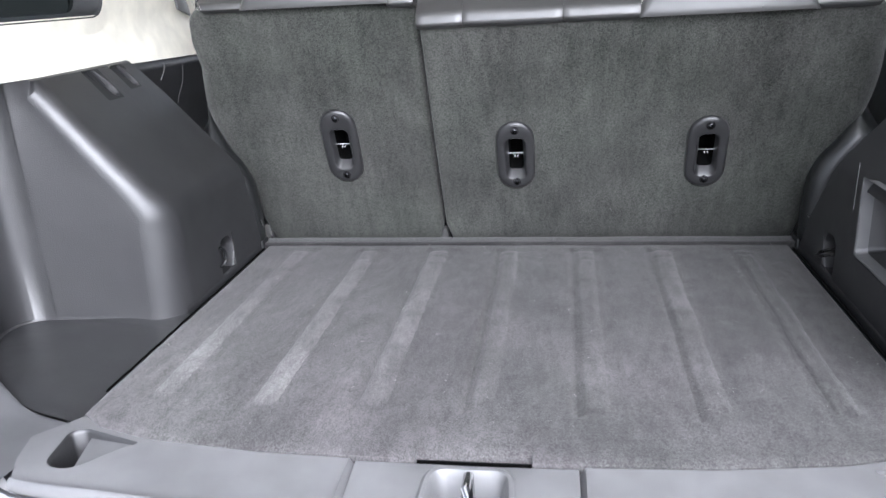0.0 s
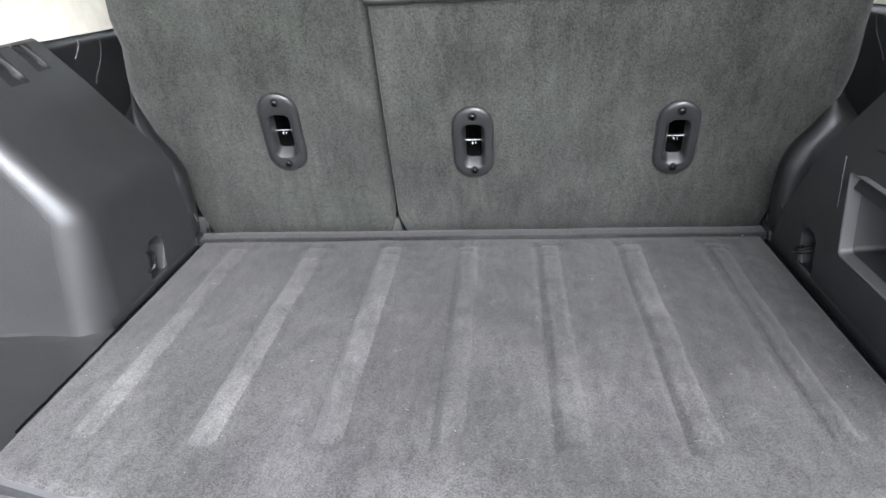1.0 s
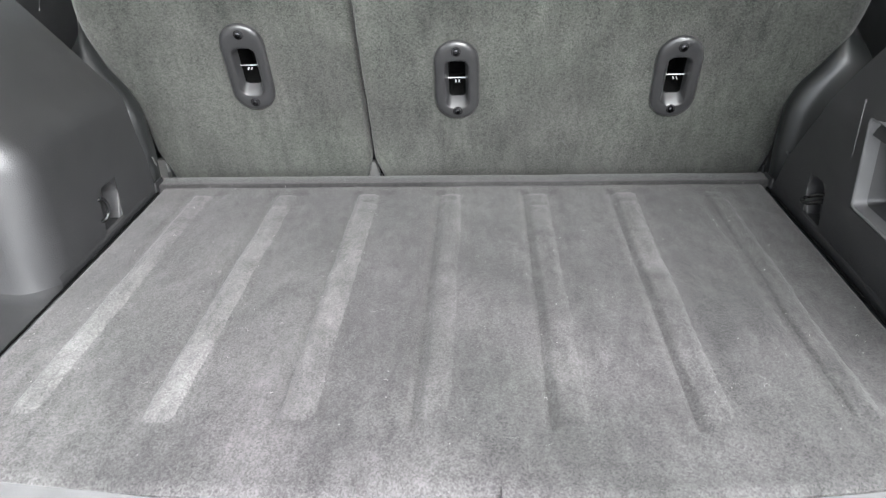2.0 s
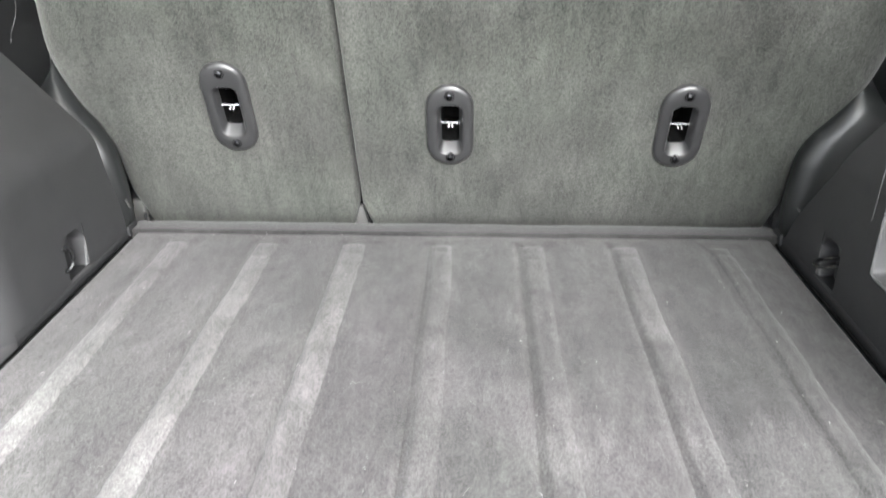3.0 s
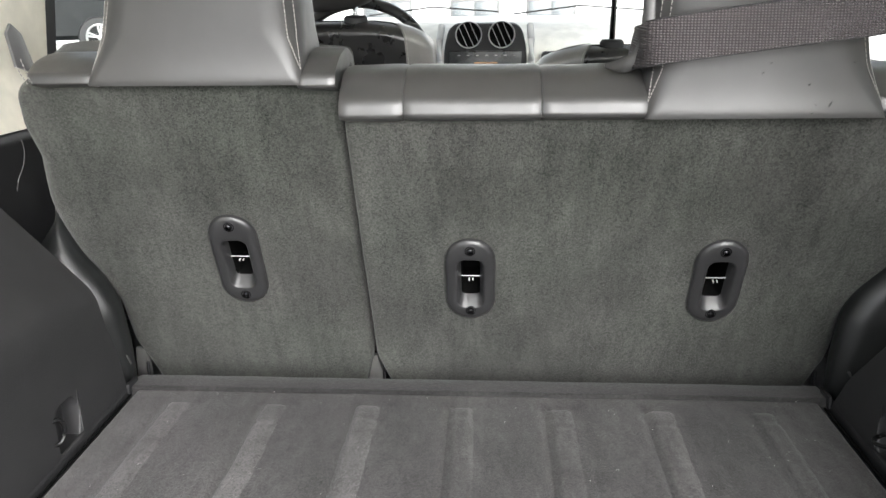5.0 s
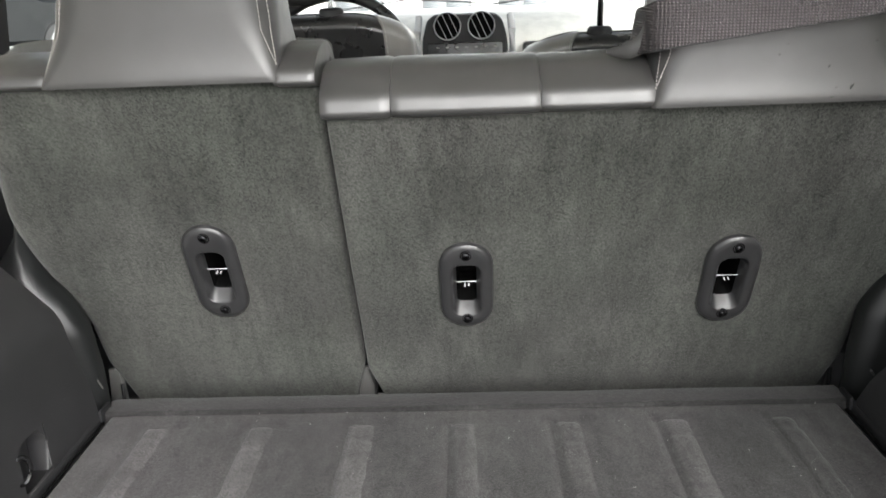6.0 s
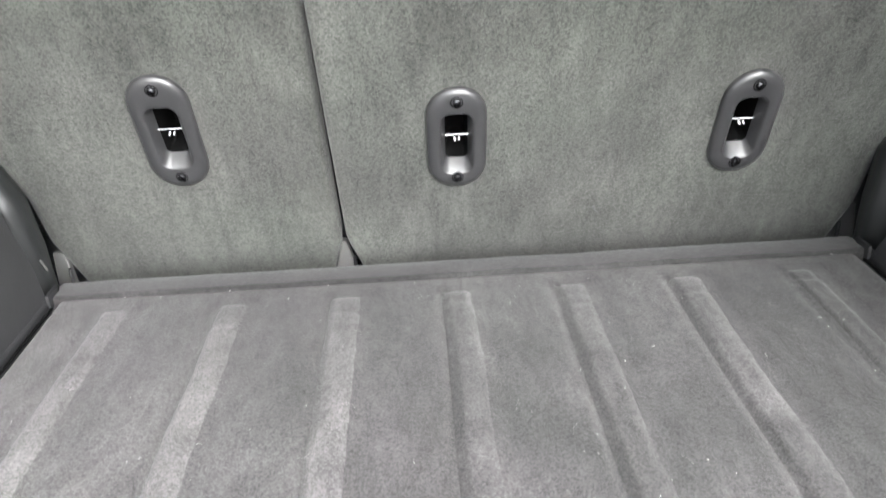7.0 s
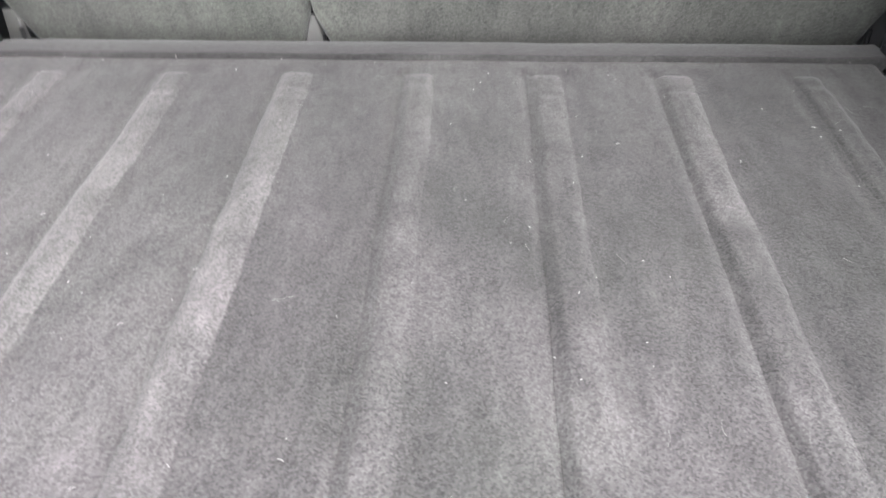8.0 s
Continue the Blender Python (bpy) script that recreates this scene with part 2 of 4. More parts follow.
    fs.append(tuple(range(len(vs) - w, len(vs))))
    return vs, fs


# ---- ground and yard ----
def concrete(name, dark, light):
    m = material(name, light, 0.8)
    n = Nodes(m)
    f = n.calc("ADD", n.calc("MULTIPLY", n.noise(0.6, 4.0), 0.6), n.calc("MULTIPLY", n.noise(14.0, 4.0, 0.7), 0.4))
    n.color(n.mix(n.ramp(f, 0.35, 0.65, 0, 1), dark, light))
    n.bump(n.noise(60.0, 3.0), 0.3, 0.004)
    return m


CONCRETE = concrete("pale_concrete", (0.36, 0.36, 0.35), (0.55, 0.54, 0.52))
RENDERED = concrete("white_render", (0.66, 0.66, 0.65), (0.8, 0.8, 0.79))
GROUND_Z = -0.66
tagged(part("ground", ([(x, y, GROUND_Z) for x in (-900, -30, 30, 900) for y in (-900, -30, 40, 900)],
       [(4 * i + j, 4 * i + j + 4, 4 * i + j + 5, 4 * i + j + 1) for i in range(3) for j in range(3)]), CONCRETE, smooth=False),
       "pale dry concrete yard", "ground", kind="structure")


# ---- cargo floor ----
MAT_L, MAT_R = -0.4740, 0.4710
FRONT = [(MAT_L, -0.636), (-0.44, -0.660), (-0.37, -0.6815), (-0.25, -0.695), (-0.13, -0.699), (0, -0.7005), (0.12, -0.699), (0.24, -0.694), (0.355, -0.679), (0.435, -0.656), (MAT_R, -0.632)]
RIB_X = [-0.3955, -0.2620, -0.1325, -0.0040, 0.1235, 0.2535, 0.3875]
NOTCH = (-0.0665, 0.0545)


def mat_front(x):
    y = float(np.interp(x, [p[0] for p in FRONT], [p[1] for p in FRONT]))
    return y + 0.010 * (NOTCH[0] < x < NOTCH[1])


def lumps(x, y):
    return 0.0018 + 0.0011 * noise.noise((x * 9, y * 7, 0.3)) + 0.0005 * noise.noise((x * 40, y * 40, 1.7))


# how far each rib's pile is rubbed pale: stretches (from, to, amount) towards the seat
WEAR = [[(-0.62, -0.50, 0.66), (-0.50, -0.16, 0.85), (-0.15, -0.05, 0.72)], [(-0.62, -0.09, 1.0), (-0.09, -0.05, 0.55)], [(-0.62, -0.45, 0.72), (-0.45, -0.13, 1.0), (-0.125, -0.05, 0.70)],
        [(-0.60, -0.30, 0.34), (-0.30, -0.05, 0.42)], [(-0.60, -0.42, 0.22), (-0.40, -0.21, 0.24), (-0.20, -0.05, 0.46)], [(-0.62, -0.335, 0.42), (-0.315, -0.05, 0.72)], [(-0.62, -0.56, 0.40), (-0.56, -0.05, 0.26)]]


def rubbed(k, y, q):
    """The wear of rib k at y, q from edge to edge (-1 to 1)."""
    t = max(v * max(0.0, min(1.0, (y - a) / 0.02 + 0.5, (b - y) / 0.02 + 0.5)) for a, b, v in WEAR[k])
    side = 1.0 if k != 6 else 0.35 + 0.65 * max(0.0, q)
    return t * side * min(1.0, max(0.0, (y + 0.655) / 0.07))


def cargo_mat():
    mat = thing("cargo_mat", "grey carpeted cargo floor board with seven raised lengthwise ribs", "cargo mat", (0, -0.35, 0))
    mat.location = (0, 0, 0)
    xs = sorted(set([round(v, 4) for v in np.linspace(MAT_L, MAT_R, 250)] + [NOTCH[0], NOTCH[0] + 1e-3, NOTCH[1] - 1e-3, NOTCH[1]]))
    rows = []
    for t in np.linspace(0, 1, 90):
        r = []
        for x in xs:
            y = mat_front(x) * (1 - t) + t * -0.024
            edge = min(x - MAT_L, MAT_R - x, y - mat_front(x) + 0.002)
            groove = sum((0.6, 0.8, 0.9, 1.5, 1.5, 1.2, 0.5)[k] * math.exp(-(((x - c + 0.0220) / 0.0055) ** 2)) + 0.55 * math.exp(-(((x - c - 0.0240) / 0.012) ** 2)) for k, c in enumerate(RIB_X)) * (1 if -0.615 < y < -0.05 else 0)
            r.append((x, y, lumps(x, y) - 0.0030 * groove - 0.006 * max(0, 1 - edge / 0.008) ** 2))
        rows.append(r)
    top = sheet(rows)
    loop = rows[0] + [r[-1] for r in rows[1:]] + rows[-1][::-1][1:] + [r[0] for r in rows[::-1][1:-1]]
    skirt = sheet([loop, [(x, y, -0.03) for x, y, z in loop]], closed=True)
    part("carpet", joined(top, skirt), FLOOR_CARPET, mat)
    for k, c in enumerate(RIB_X):
        rows, wear, w = [], [], 0.0225 + 0.0012 * ((k * 37) % 3 - 1)
        ya, yb = -0.618 - 0.006 * ((k * 29) % 3), -0.052
        fold = -0.094 - 0.012 * ((k * 17) % 3 - 1)
        for y in np.linspace(ya, yb, 110):
            e = max(0.0, min(1.0, (y - ya) / 0.035, (yb - y) / 0.012))
            dip = 1 - 0.25 * math.exp(-(((y - fold) / 0.003) ** 2))
            r = []
            for q in np.linspace(-1, 1, 21):
                g = max(0.0, min(1.0, (1 - abs(q)) / (0.50 if q < 0 else 0.85)))
                h = 0.0054 * g * g * (3 - 2 * g) * e * dip
                x = c + q * w + 0.0026 * noise.noise((y * 8, c * 30, 0)) + 0.001 * noise.noise((y * 45, c * 30, q))
                r.append((x, y, h - 0.0034 + lumps(x, y)))
                wear.append(rubbed(k, y, q))
            rows.append(r)
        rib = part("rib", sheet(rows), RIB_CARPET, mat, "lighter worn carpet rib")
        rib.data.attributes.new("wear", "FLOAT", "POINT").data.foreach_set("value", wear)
    rows = []
    profile = rounded([(-0.0285, -0.02), (-0.0285, 0.0052), (-0.0245, 0.0074), (-0.004, 0.0064), (0.018, 0.0036), (0.024, -0.03)], [0, 0.003, 0.004, 0.008, 0.005, 0], 4)
    for x in np.linspace(-0.483, 0.481, 80):
        wave = 0.0012 * noise.noise((x * 11, 4.0, 0))
        rows.append([(x, y, z + wave) for y, z in profile])
    # Thin black panel before the skirt, painting the shade inside the handle slot.
    part("handle_slot_shade", box(NOTCH[0] + 0.001, NOTCH[1] - 0.001, -0.6920, -0.6910, -0.03, -0.0085, 0), DEEP, mat, "black panel painting the shade of the handle slot under the mat edge")
    # Black tubes drawn in as the shadow gap between mat and tray.
    for x in (MAT_L - 0.0012, MAT_R + 0.0012):
        part("edge_gap_shade", tube([(x + 0.0006 * noise.noise((y * 60, x, 0)), y, 0.0002 + 0.0006 * noise.noise((y * 90, x, 5))) for y in np.linspace(-0.585, -0.04, 120)], 0.0017, 6), DEEP, mat, "uneven black strip painting the shadow gap at the mat's side")
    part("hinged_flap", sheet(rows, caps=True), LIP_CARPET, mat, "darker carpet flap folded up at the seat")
    return mat


cargo_mat()


# ---- wheel arch trims and the boot's sides ----
def arch_front(z, side=-1):
    """How far forward the arch trim reaches at a height."""
    if side > 0:
        return float(np.interp(z, [-0.1, 0.0, 0.058, 0.113, 0.148, 0.172, 0.208, 0.257, 0.36], [-0.033, -0.033, -0.067, -0.117, -0.146, -0.153, -0.150, -0.155, -0.168]))
    return float(np.interp(z, [-0.1, 0.0, 0.06, 0.115, 0.17, 0.30, 0.36], [-0.030, -0.030, -0.040, -0.063, -0.068, -0.079, -0.093]))


def sag(y):
    """The waist line falls a little towards the front."""
    return -0.004 - 0.024 * (y + 0.25)


def arch_section():
    """The arch trim's cross-section, from below the floor to the cream trim: (distance from the middle, height)."""
    low = [(0.4835, z) for z in (-0.08, -0.03, 0.012, 0.03, 0.05, 0.07, 0.078, 0.1, 0.12)]
    bend = rounded([(0.4850, 0.12), (0.4865, 0.1635), (0.655, 0.3635)], [0, 0.036, 0], 8)[1:-1]
    slope = [(0.4865 + 0.1685 * t, 0.1635 + 0.2 * t) for t in np.linspace(0.2, 0.93, 9)]
    end = rounded([(0.643, 0.349), (0.655, 0.3615), (0.75, 0.368)], [0, 0.006, 0], 3)[1:]
    return low + [tuple(p) for p in bend] + slope + [tuple(p) for p in end]


SLOTS = [(-0.240, -0.195, 0.312, 0.3580), (-0.160, -0.124, 0.320, 0.3580)]
HOOK = (-0.207, -0.152, 0.008, 0.071)
POCKET = (-0.56, -0.278, 0.071, 0.184)


def arch_trim(side, back, holes, label):
    trim = thing("wheel_arch_trim", label, "side trim", group="boot side trims")
    sec = arch_section()
    for h in SLOTS if side < 0 else ():
        for z in h[2:]:
            sec.append((0.4865 + 0.1685 * (z - 0.1635) / 0.2, z))
    sec = sorted({(round(x, 5), round(z, 5)) for x, z in sec}, key=lambda p: (p[1], p[0]))
    turns = np.linspace(0, math.pi / 2, 10)
    y_end = -0.094 if side < 0 else -0.12
    def drawn(y, z):
        """Pulls the grid back where the front edge is cut away."""
        last = min(y_end, arch_front(z, side) - 0.006)
        return y if y < -0.25 else -0.25 + (y + 0.25) * (last + 0.25) / (y_end + 0.25)
    cuts = sorted({v for h in holes + (SLOTS if side < 0 else []) for v in h[:2]})
    marks = sorted(set([*np.linspace(back + 0.058, y_end, 26).round(4), *cuts]))
    marks = [m for m in marks if m in cuts or all(abs(m - c) > 0.004 for c in cuts)]
    vs, rows = [], []
    P = np.array(sec)
    t = np.gradient(P, axis=0)
    nrm = np.stack([t[:, 1], -t[:, 0]], 1) / np.linalg.norm(t, axis=1)[:, None]
    for q in turns:
        row = []
        for (x, z), n in zip(sec, nrm):
            r = float(np.interp(z, [0.0, 0.13, 0.2, 0.4], [0.050, 0.046, 0.030, 0.024]))
            d = r * (1 - math.sin(q)) if z < 0.355 else 0.0
            row.append((side * (x + d * abs(n[0])), back + r * (1 - math.cos(q)), z + d * min(0, n[1])))
        rows.append(row)
    for y in marks:
        rows.append([(side * x, drawn(y, z), z) for x, z in sec])
    for t in np.linspace(0.25, 1, 4):
        rows.append([(side * x, drawn(y_end, z) + t * (arch_front(z, side) - drawn(y_end, z)), z) for x, z in sec])
    rows.append([(side * (x + 0.004), arch_front(z, side) + 0.004, z - 0.001) for x, z in sec])
    rows.append([(side * (x + 0.035), arch_front(z, side) + 0.006, z - 0.02) for x, z in sec])
    vs, fs = sheet(rows)
    kept = []
    for f in fs:
        c = np.mean([vs[i] for i in f], 0)
        if not any(h[0] < c[1] < h[1] and h[2] < c[2] < h[3] and abs(c[0]) < 0.49 for h in holes) and not (side < 0 and any(h[0] < c[1] < h[1] and h[2] < c[2] < h[3] for h in SLOTS)):
            kept.append(f)
    cap_rows = [[(side * (abs(x) + u * max(0.0, 0.702 - abs(x))), back - 0.012 * u * u, z) for x, y, z in rows[0]] for u in np.linspace(0, 1, 9)]
    part("panel", joined((vs, kept), sheet(cap_rows)), PLASTIC, trim)
    y0, y1, z0, z1 = HOOK
    x = 0.4842
    arch = [(y0, z0), (y0, 0.048), *[((y0 + y1) / 2 - 0.028 * math.cos(q), 0.043 + 0.028 * math.sin(q)) for q in np.linspace(0.2, math.pi - 0.2, 9)], (y1, 0.048), (y1, z0)]
    square = [(y0, z0), (y0, 0.048)] + [(float(np.clip((y0 + y1) / 2 - 0.05 * math.cos(q), y0, y1)), z1) for q in np.linspace(0.2, math.pi - 0.2, 9)] + [(y1, 0.048), (y1, z0)]
    rings = [[(side * x, y, z) for y, z in square], [(side * (x + 0.001), y, z) for y, z in arch],
             [(side * (x + 0.006), 0.9 * y + 0.1 * -0.180, z) for y, z in arch], [(side * (x + 0.022), 0.9 * y + 0.1 * -0.180, z) for y, z in arch]]
    v, f = sheet(rings)
    f.append(tuple(range(3 * len(arch), 4 * len(arch))))
    k = len(arch)
    f.append((k, k + k - 1, 4 * k - 1, 3 * k))
    part("hook_recess", (v, f), PLASTIC, trim)
    lip = [(side * (x - 0.0003), y0 + 0.004, z0 + 0.0002), (side * (x - 0.0003), y1, z0 + 0.0002), (side * (x - 0.0003), y1, 0.045)]
    part("recess_edge", tube(lip, 0.0007, 5), GREY_METAL, trim, "pale recess edge")
    if side > 0:
        ring = [(0.4815 + 0.016 * math.cos(q), -0.187 + 0.017 * math.sin(q), 0.043 + 0.004 * math.cos(q) - 0.003 * math.sin(q)) for q in np.linspace(0, 2 * math.pi, 24, endpoint=False)]
    else:
        ring = [(-0.4835 + 0.006 * math.sin(q), -0.209 + 0.009 * math.sin(q) + 0.002 * math.cos(q), 0.043 + 0.0155 * math.cos(q)) for q in np.linspace(0, 2 * math.pi, 24, endpoint=False)]
    part("tie_down_ring", tube(ring, 0.0027, 8, True), STEEL, trim, "dark steel tie-down ring")
    part("ring_base", box(side * x - 0.006 + side * 0.012, side * x + 0.006 + side * 0.012, y0 + 0.004, y0 + 0.022, 0.020, 0.048, 0.003), BLACK, trim)
    part("foot_strip", sheet([[(side * q, y, z) for q, z in rounded([(0.4826, -0.06), (0.4826, 0.003), (0.4845, 0.010)], [0, 0.003, 0], 3)] for y in np.linspace(back + 0.02 if side < 0 else -0.63, -0.02, 30)]), PLASTIC, trim)
    clip = rounded([(-0.036, -0.004), (-0.006, -0.004), (-0.006, 0.014), (-0.036, 0.014)], 0.003, 2)
    part("end_clip", plate(clip, lambda u, v, n: (side * (0.482 - n), u, v), [(0, 0), (0, 0.003), (0.0015, 0.004)]), BLACK, trim)
    return trim


left_trim = arch_trim(-1, -0.3615, [HOOK], "dark grained plastic wheel arch trim with sloping top")
right_trim = arch_trim(1, -0.66, [HOOK, POCKET], "dark grained plastic wheel arch trim with a recessed bin")

# recessed bin in the plain side
y0, y1, z0, z1 = POCKET
def bin_ring(x, d):
    return [(x, y, z) for y, z in rounded([(y0 + d, z0 + d), (y1 - d, z0 + d), (y1 - d, z1 - d), (y0 + d, z1 - d)], 0.008, 3)]


v, f = sheet([bin_ring(0.4838, 0), bin_ring(0.4855, 0.002), bin_ring(0.500, 0.0045)], closed=True)
frame_part = part("bin", (v, f), PLASTIC_SILL, right_trim, "lighter chamfered bin edge")
v, f = sheet([bin_ring(0.4995, 0.005), bin_ring(0.5015, 0.006), bin_ring(0.565, 0.012)], closed=True)
f.append(tuple(range(len(v) - len(v) // 3, len(v))))
part("bin_pocket", (v, f), PLASTIC, frame_part)
# Paler tube draws the highlight along the crease beside the bin.
part("trim_crease", tube([(0.4846, -0.2585 + 0.004 * math.sin(3.2 * t), 0.014 + 0.184 * t) for t in np.linspace(0, 1, 14)], 0.0007, 5), PLASTIC_CORNER, right_trim, "moulded crease with its highlight drawn in paler plastic")
part("trim_crease", tube([(0.5205, y, 0.2058 + 0.06 * (-0.262 - y)) for y in np.linspace(-0.60, -0.262, 12)], 0.0012, 5), BLACK, right_trim)


SEAT_SIDE = {-1: [(-0.075, 0.502), (-0.03, 0.512), (0.013, 0.522), (0.055, 0.533), (0.10, 0.542), (0.15, 0.558), (0.20, 0.574), (0.255, 0.581), (0.30, 0.574), (0.345, 0.564), (0.385, 0.556), (0.431, 0.548)],
             1: [(-0.075, 0.492), (-0.015, 0.505), (0.04, 0.519), (0.09, 0.533), (0.13, 0.551), (0.185, 0.577), (0.235, 0.590), (0.28, 0.593), (0.345, 0.587), (0.400, 0.566)]}


def arch_liner(side):
    """The glossy inner arch that swells out between the trim and the seat."""
    rows = []
    for z in np.linspace(-0.03, 0.262, 30):
        xr = float(np.interp(z, [-0.03, 0.05, 0.114, 0.148, 0.181, 0.214, 0.262], [0.493, 0.494, 0.501, 0.517, 0.543, 0.560, 0.584]))
        yr = float(np.interp(z, [-0.03, 0.19, 0.225, 0.262], [0.0, 0.0, 0.014, 0.060]))
        k = 1 - min(1.0, max(0.0, (z - 0.17) / 0.075))
        k = k * k * (3 - 2 * k)
        shape = [(xr + 0.016 + 0.045 * k, yr + 0.020 - 0.038 * k), (xr + 0.011 + 0.013 * k, yr + 0.002 - 0.017 * k), (xr + 0.005, yr - 0.004), (xr, yr + 0.010), (xr + 0.006, yr + 0.034), (xr + 0.032, yr + 0.070)]
        rows.append([(side * x, y, z) for x, y in smooth_loop(shape, 6, closed=False)])
    b = thing("wheel_arch_liner", "glossy black inner wheel arch beside the seat", "wheel arch", group="inner arches")
    part("liner", sheet(rows), SEALING, b)
    # Added matt black sheet that keeps the gap beside the seat in shade.
    part("gap_shade", sheet([[(side * x, y, z) for x, y in ((0.54 + 0.25 * max(0, z - 0.1), 0.025), (0.60 + 0.2 * max(0, z - 0.1), 0.12))] for z in np.linspace(-0.05, 0.21, 8)]), MATT_BLACK, b)
    part("fastener", tube([(side * 0.489, -0.060, 0.058), (side * 0.4835, -0.063, 0.066)], 0.0016, 6) if side > 0 else tube([(side * 0.483, -0.020, 0.052), (side * 0.4822, -0.012, 0.036)], 0.0012, 6), BRACKET, b, "small grey push fastener")
    return b


arch_liner(-1)
arch_liner(1)


def quarter_trim(side):
    """The dark lower trim ahead of the arch, up to the cream line."""
    rows = []
    for y in np.linspace(-0.10, 0.42, 20):
        rows.append([(side * x, y, z) for x, z in rounded([(0.70, 0.0), (0.668, 0.28), (0.651, 0.350 + sag(y)), (0.659, 0.3616 + sag(y)), (0.70, 0.3616 + sag(y))], [0, 0.05, 0.010, 0.003, 0], 4)])
    q = tagged(part("quarter_trim", sheet(rows), PLASTIC), "dark plastic lower quarter trim below the cream pillar", "side trim", group="quarter trims")
    side_line_up = [(x, z) for x, z in rounded([(0.70, 0.0), (0.668, 0.28), (0.651, 0.350 + sag(0.06))], [0, 0.05, 0], 4)]

    def skin(z):
        return float(np.interp(z, [p[1] for p in side_line_up], [p[0] for p in side_line_up]))
    # Reflections on the moulded creases, laid on as thin pale tubes.
    for y, z0, z1, bow in ((0.022, 0.345, 0.315, 0.002), (0.096, 0.336, 0.262, 0.011)):
        line = [(z0 + (z1 - z0) * t, y + bow * math.sin(math.pi * min(1, 1.25 * t)) - 0.012 * max(0, t - 0.6)) for t in np.linspace(0, 1, 12)]
        part("crease_glint", tube([(side * (skin(z) - 0.0003), v, z) for z, v in line], 0.0009, 5), PLASTIC_SILL, q, "pale strip painting the reflection along a moulding line")
    return q


quarter_trim(-1)
quarter_trim(1)


def clip_scoops():
    """Two scooped slots where the arch trim meets the cream line."""
    def on_slope(y, z, deep=0.0):
        return (-(0.4865 + 0.1685 * (z - 0.1635) / 0.2) - 0.77 * deep, y, z - 0.64 * deep)
    for y0, y1, z0, z1 in SLOTS:
        w, h = y1 - y0, z1 - z0
        drop = rounded([(0.02, 0.985), (0.70, 0.985), (0.97, 0.36), (0.93, 0.05), (0.60, 0.06)], [0.01, 0.05, 0.2, 0.25, 0.25], 6)
        rim = [(0.5 + (a - 0.5) / (2 * max(abs(a - 0.5), abs(b - 0.5))), 0.5 + (b - 0.5) / (2 * max(abs(a - 0.5), abs(b - 0.5)))) for a, b in drop]
        for corner in ((0, 0), (0, 1), (1, 0), (1, 1)):
            near = min(range(len(rim)), key=lambda k: math.dist(rim[k], corner))
            rim[near] = corner
        def ring(loop, shrink=1.0, deep=0.0):
            return [on_slope(y0 + w * (0.42 + (a - 0.42) * shrink), z0 + h * (0.80 + (b - 0.80) * shrink), deep) for a, b in loop]
        v, f = sheet([ring(rim), ring(drop), ring(drop, 0.95, 0.0015), ring(drop, 0.90, 0.016), ring(drop, 0.6, 0.032)], closed=True)
        f.append(tuple(range(len(v) - len(drop), len(v))))
        # Dull black inside and on the prongs puts the scoop's shade into the colour.
        s = part("slot", (v, f), BLACK, left_trim, "scooped clip slot")
        for a in (0.34, 0.60):
            y = y0 + a * w
            part("slot_rib", sheet([[on_slope(y + e, z1 - 0.001, 0.001), on_slope(y + e + 0.004, z1 - 0.52 * h, 0.003), on_slope(y + e + 0.004, z1 - 0.52 * h, 0.016), on_slope(y + e, z1 - 0.001, 0.016)] for e in (-0.0009, 0.0009)], closed=True, caps=True), BLACK, s, "thin clip prong")


clip_scoops()


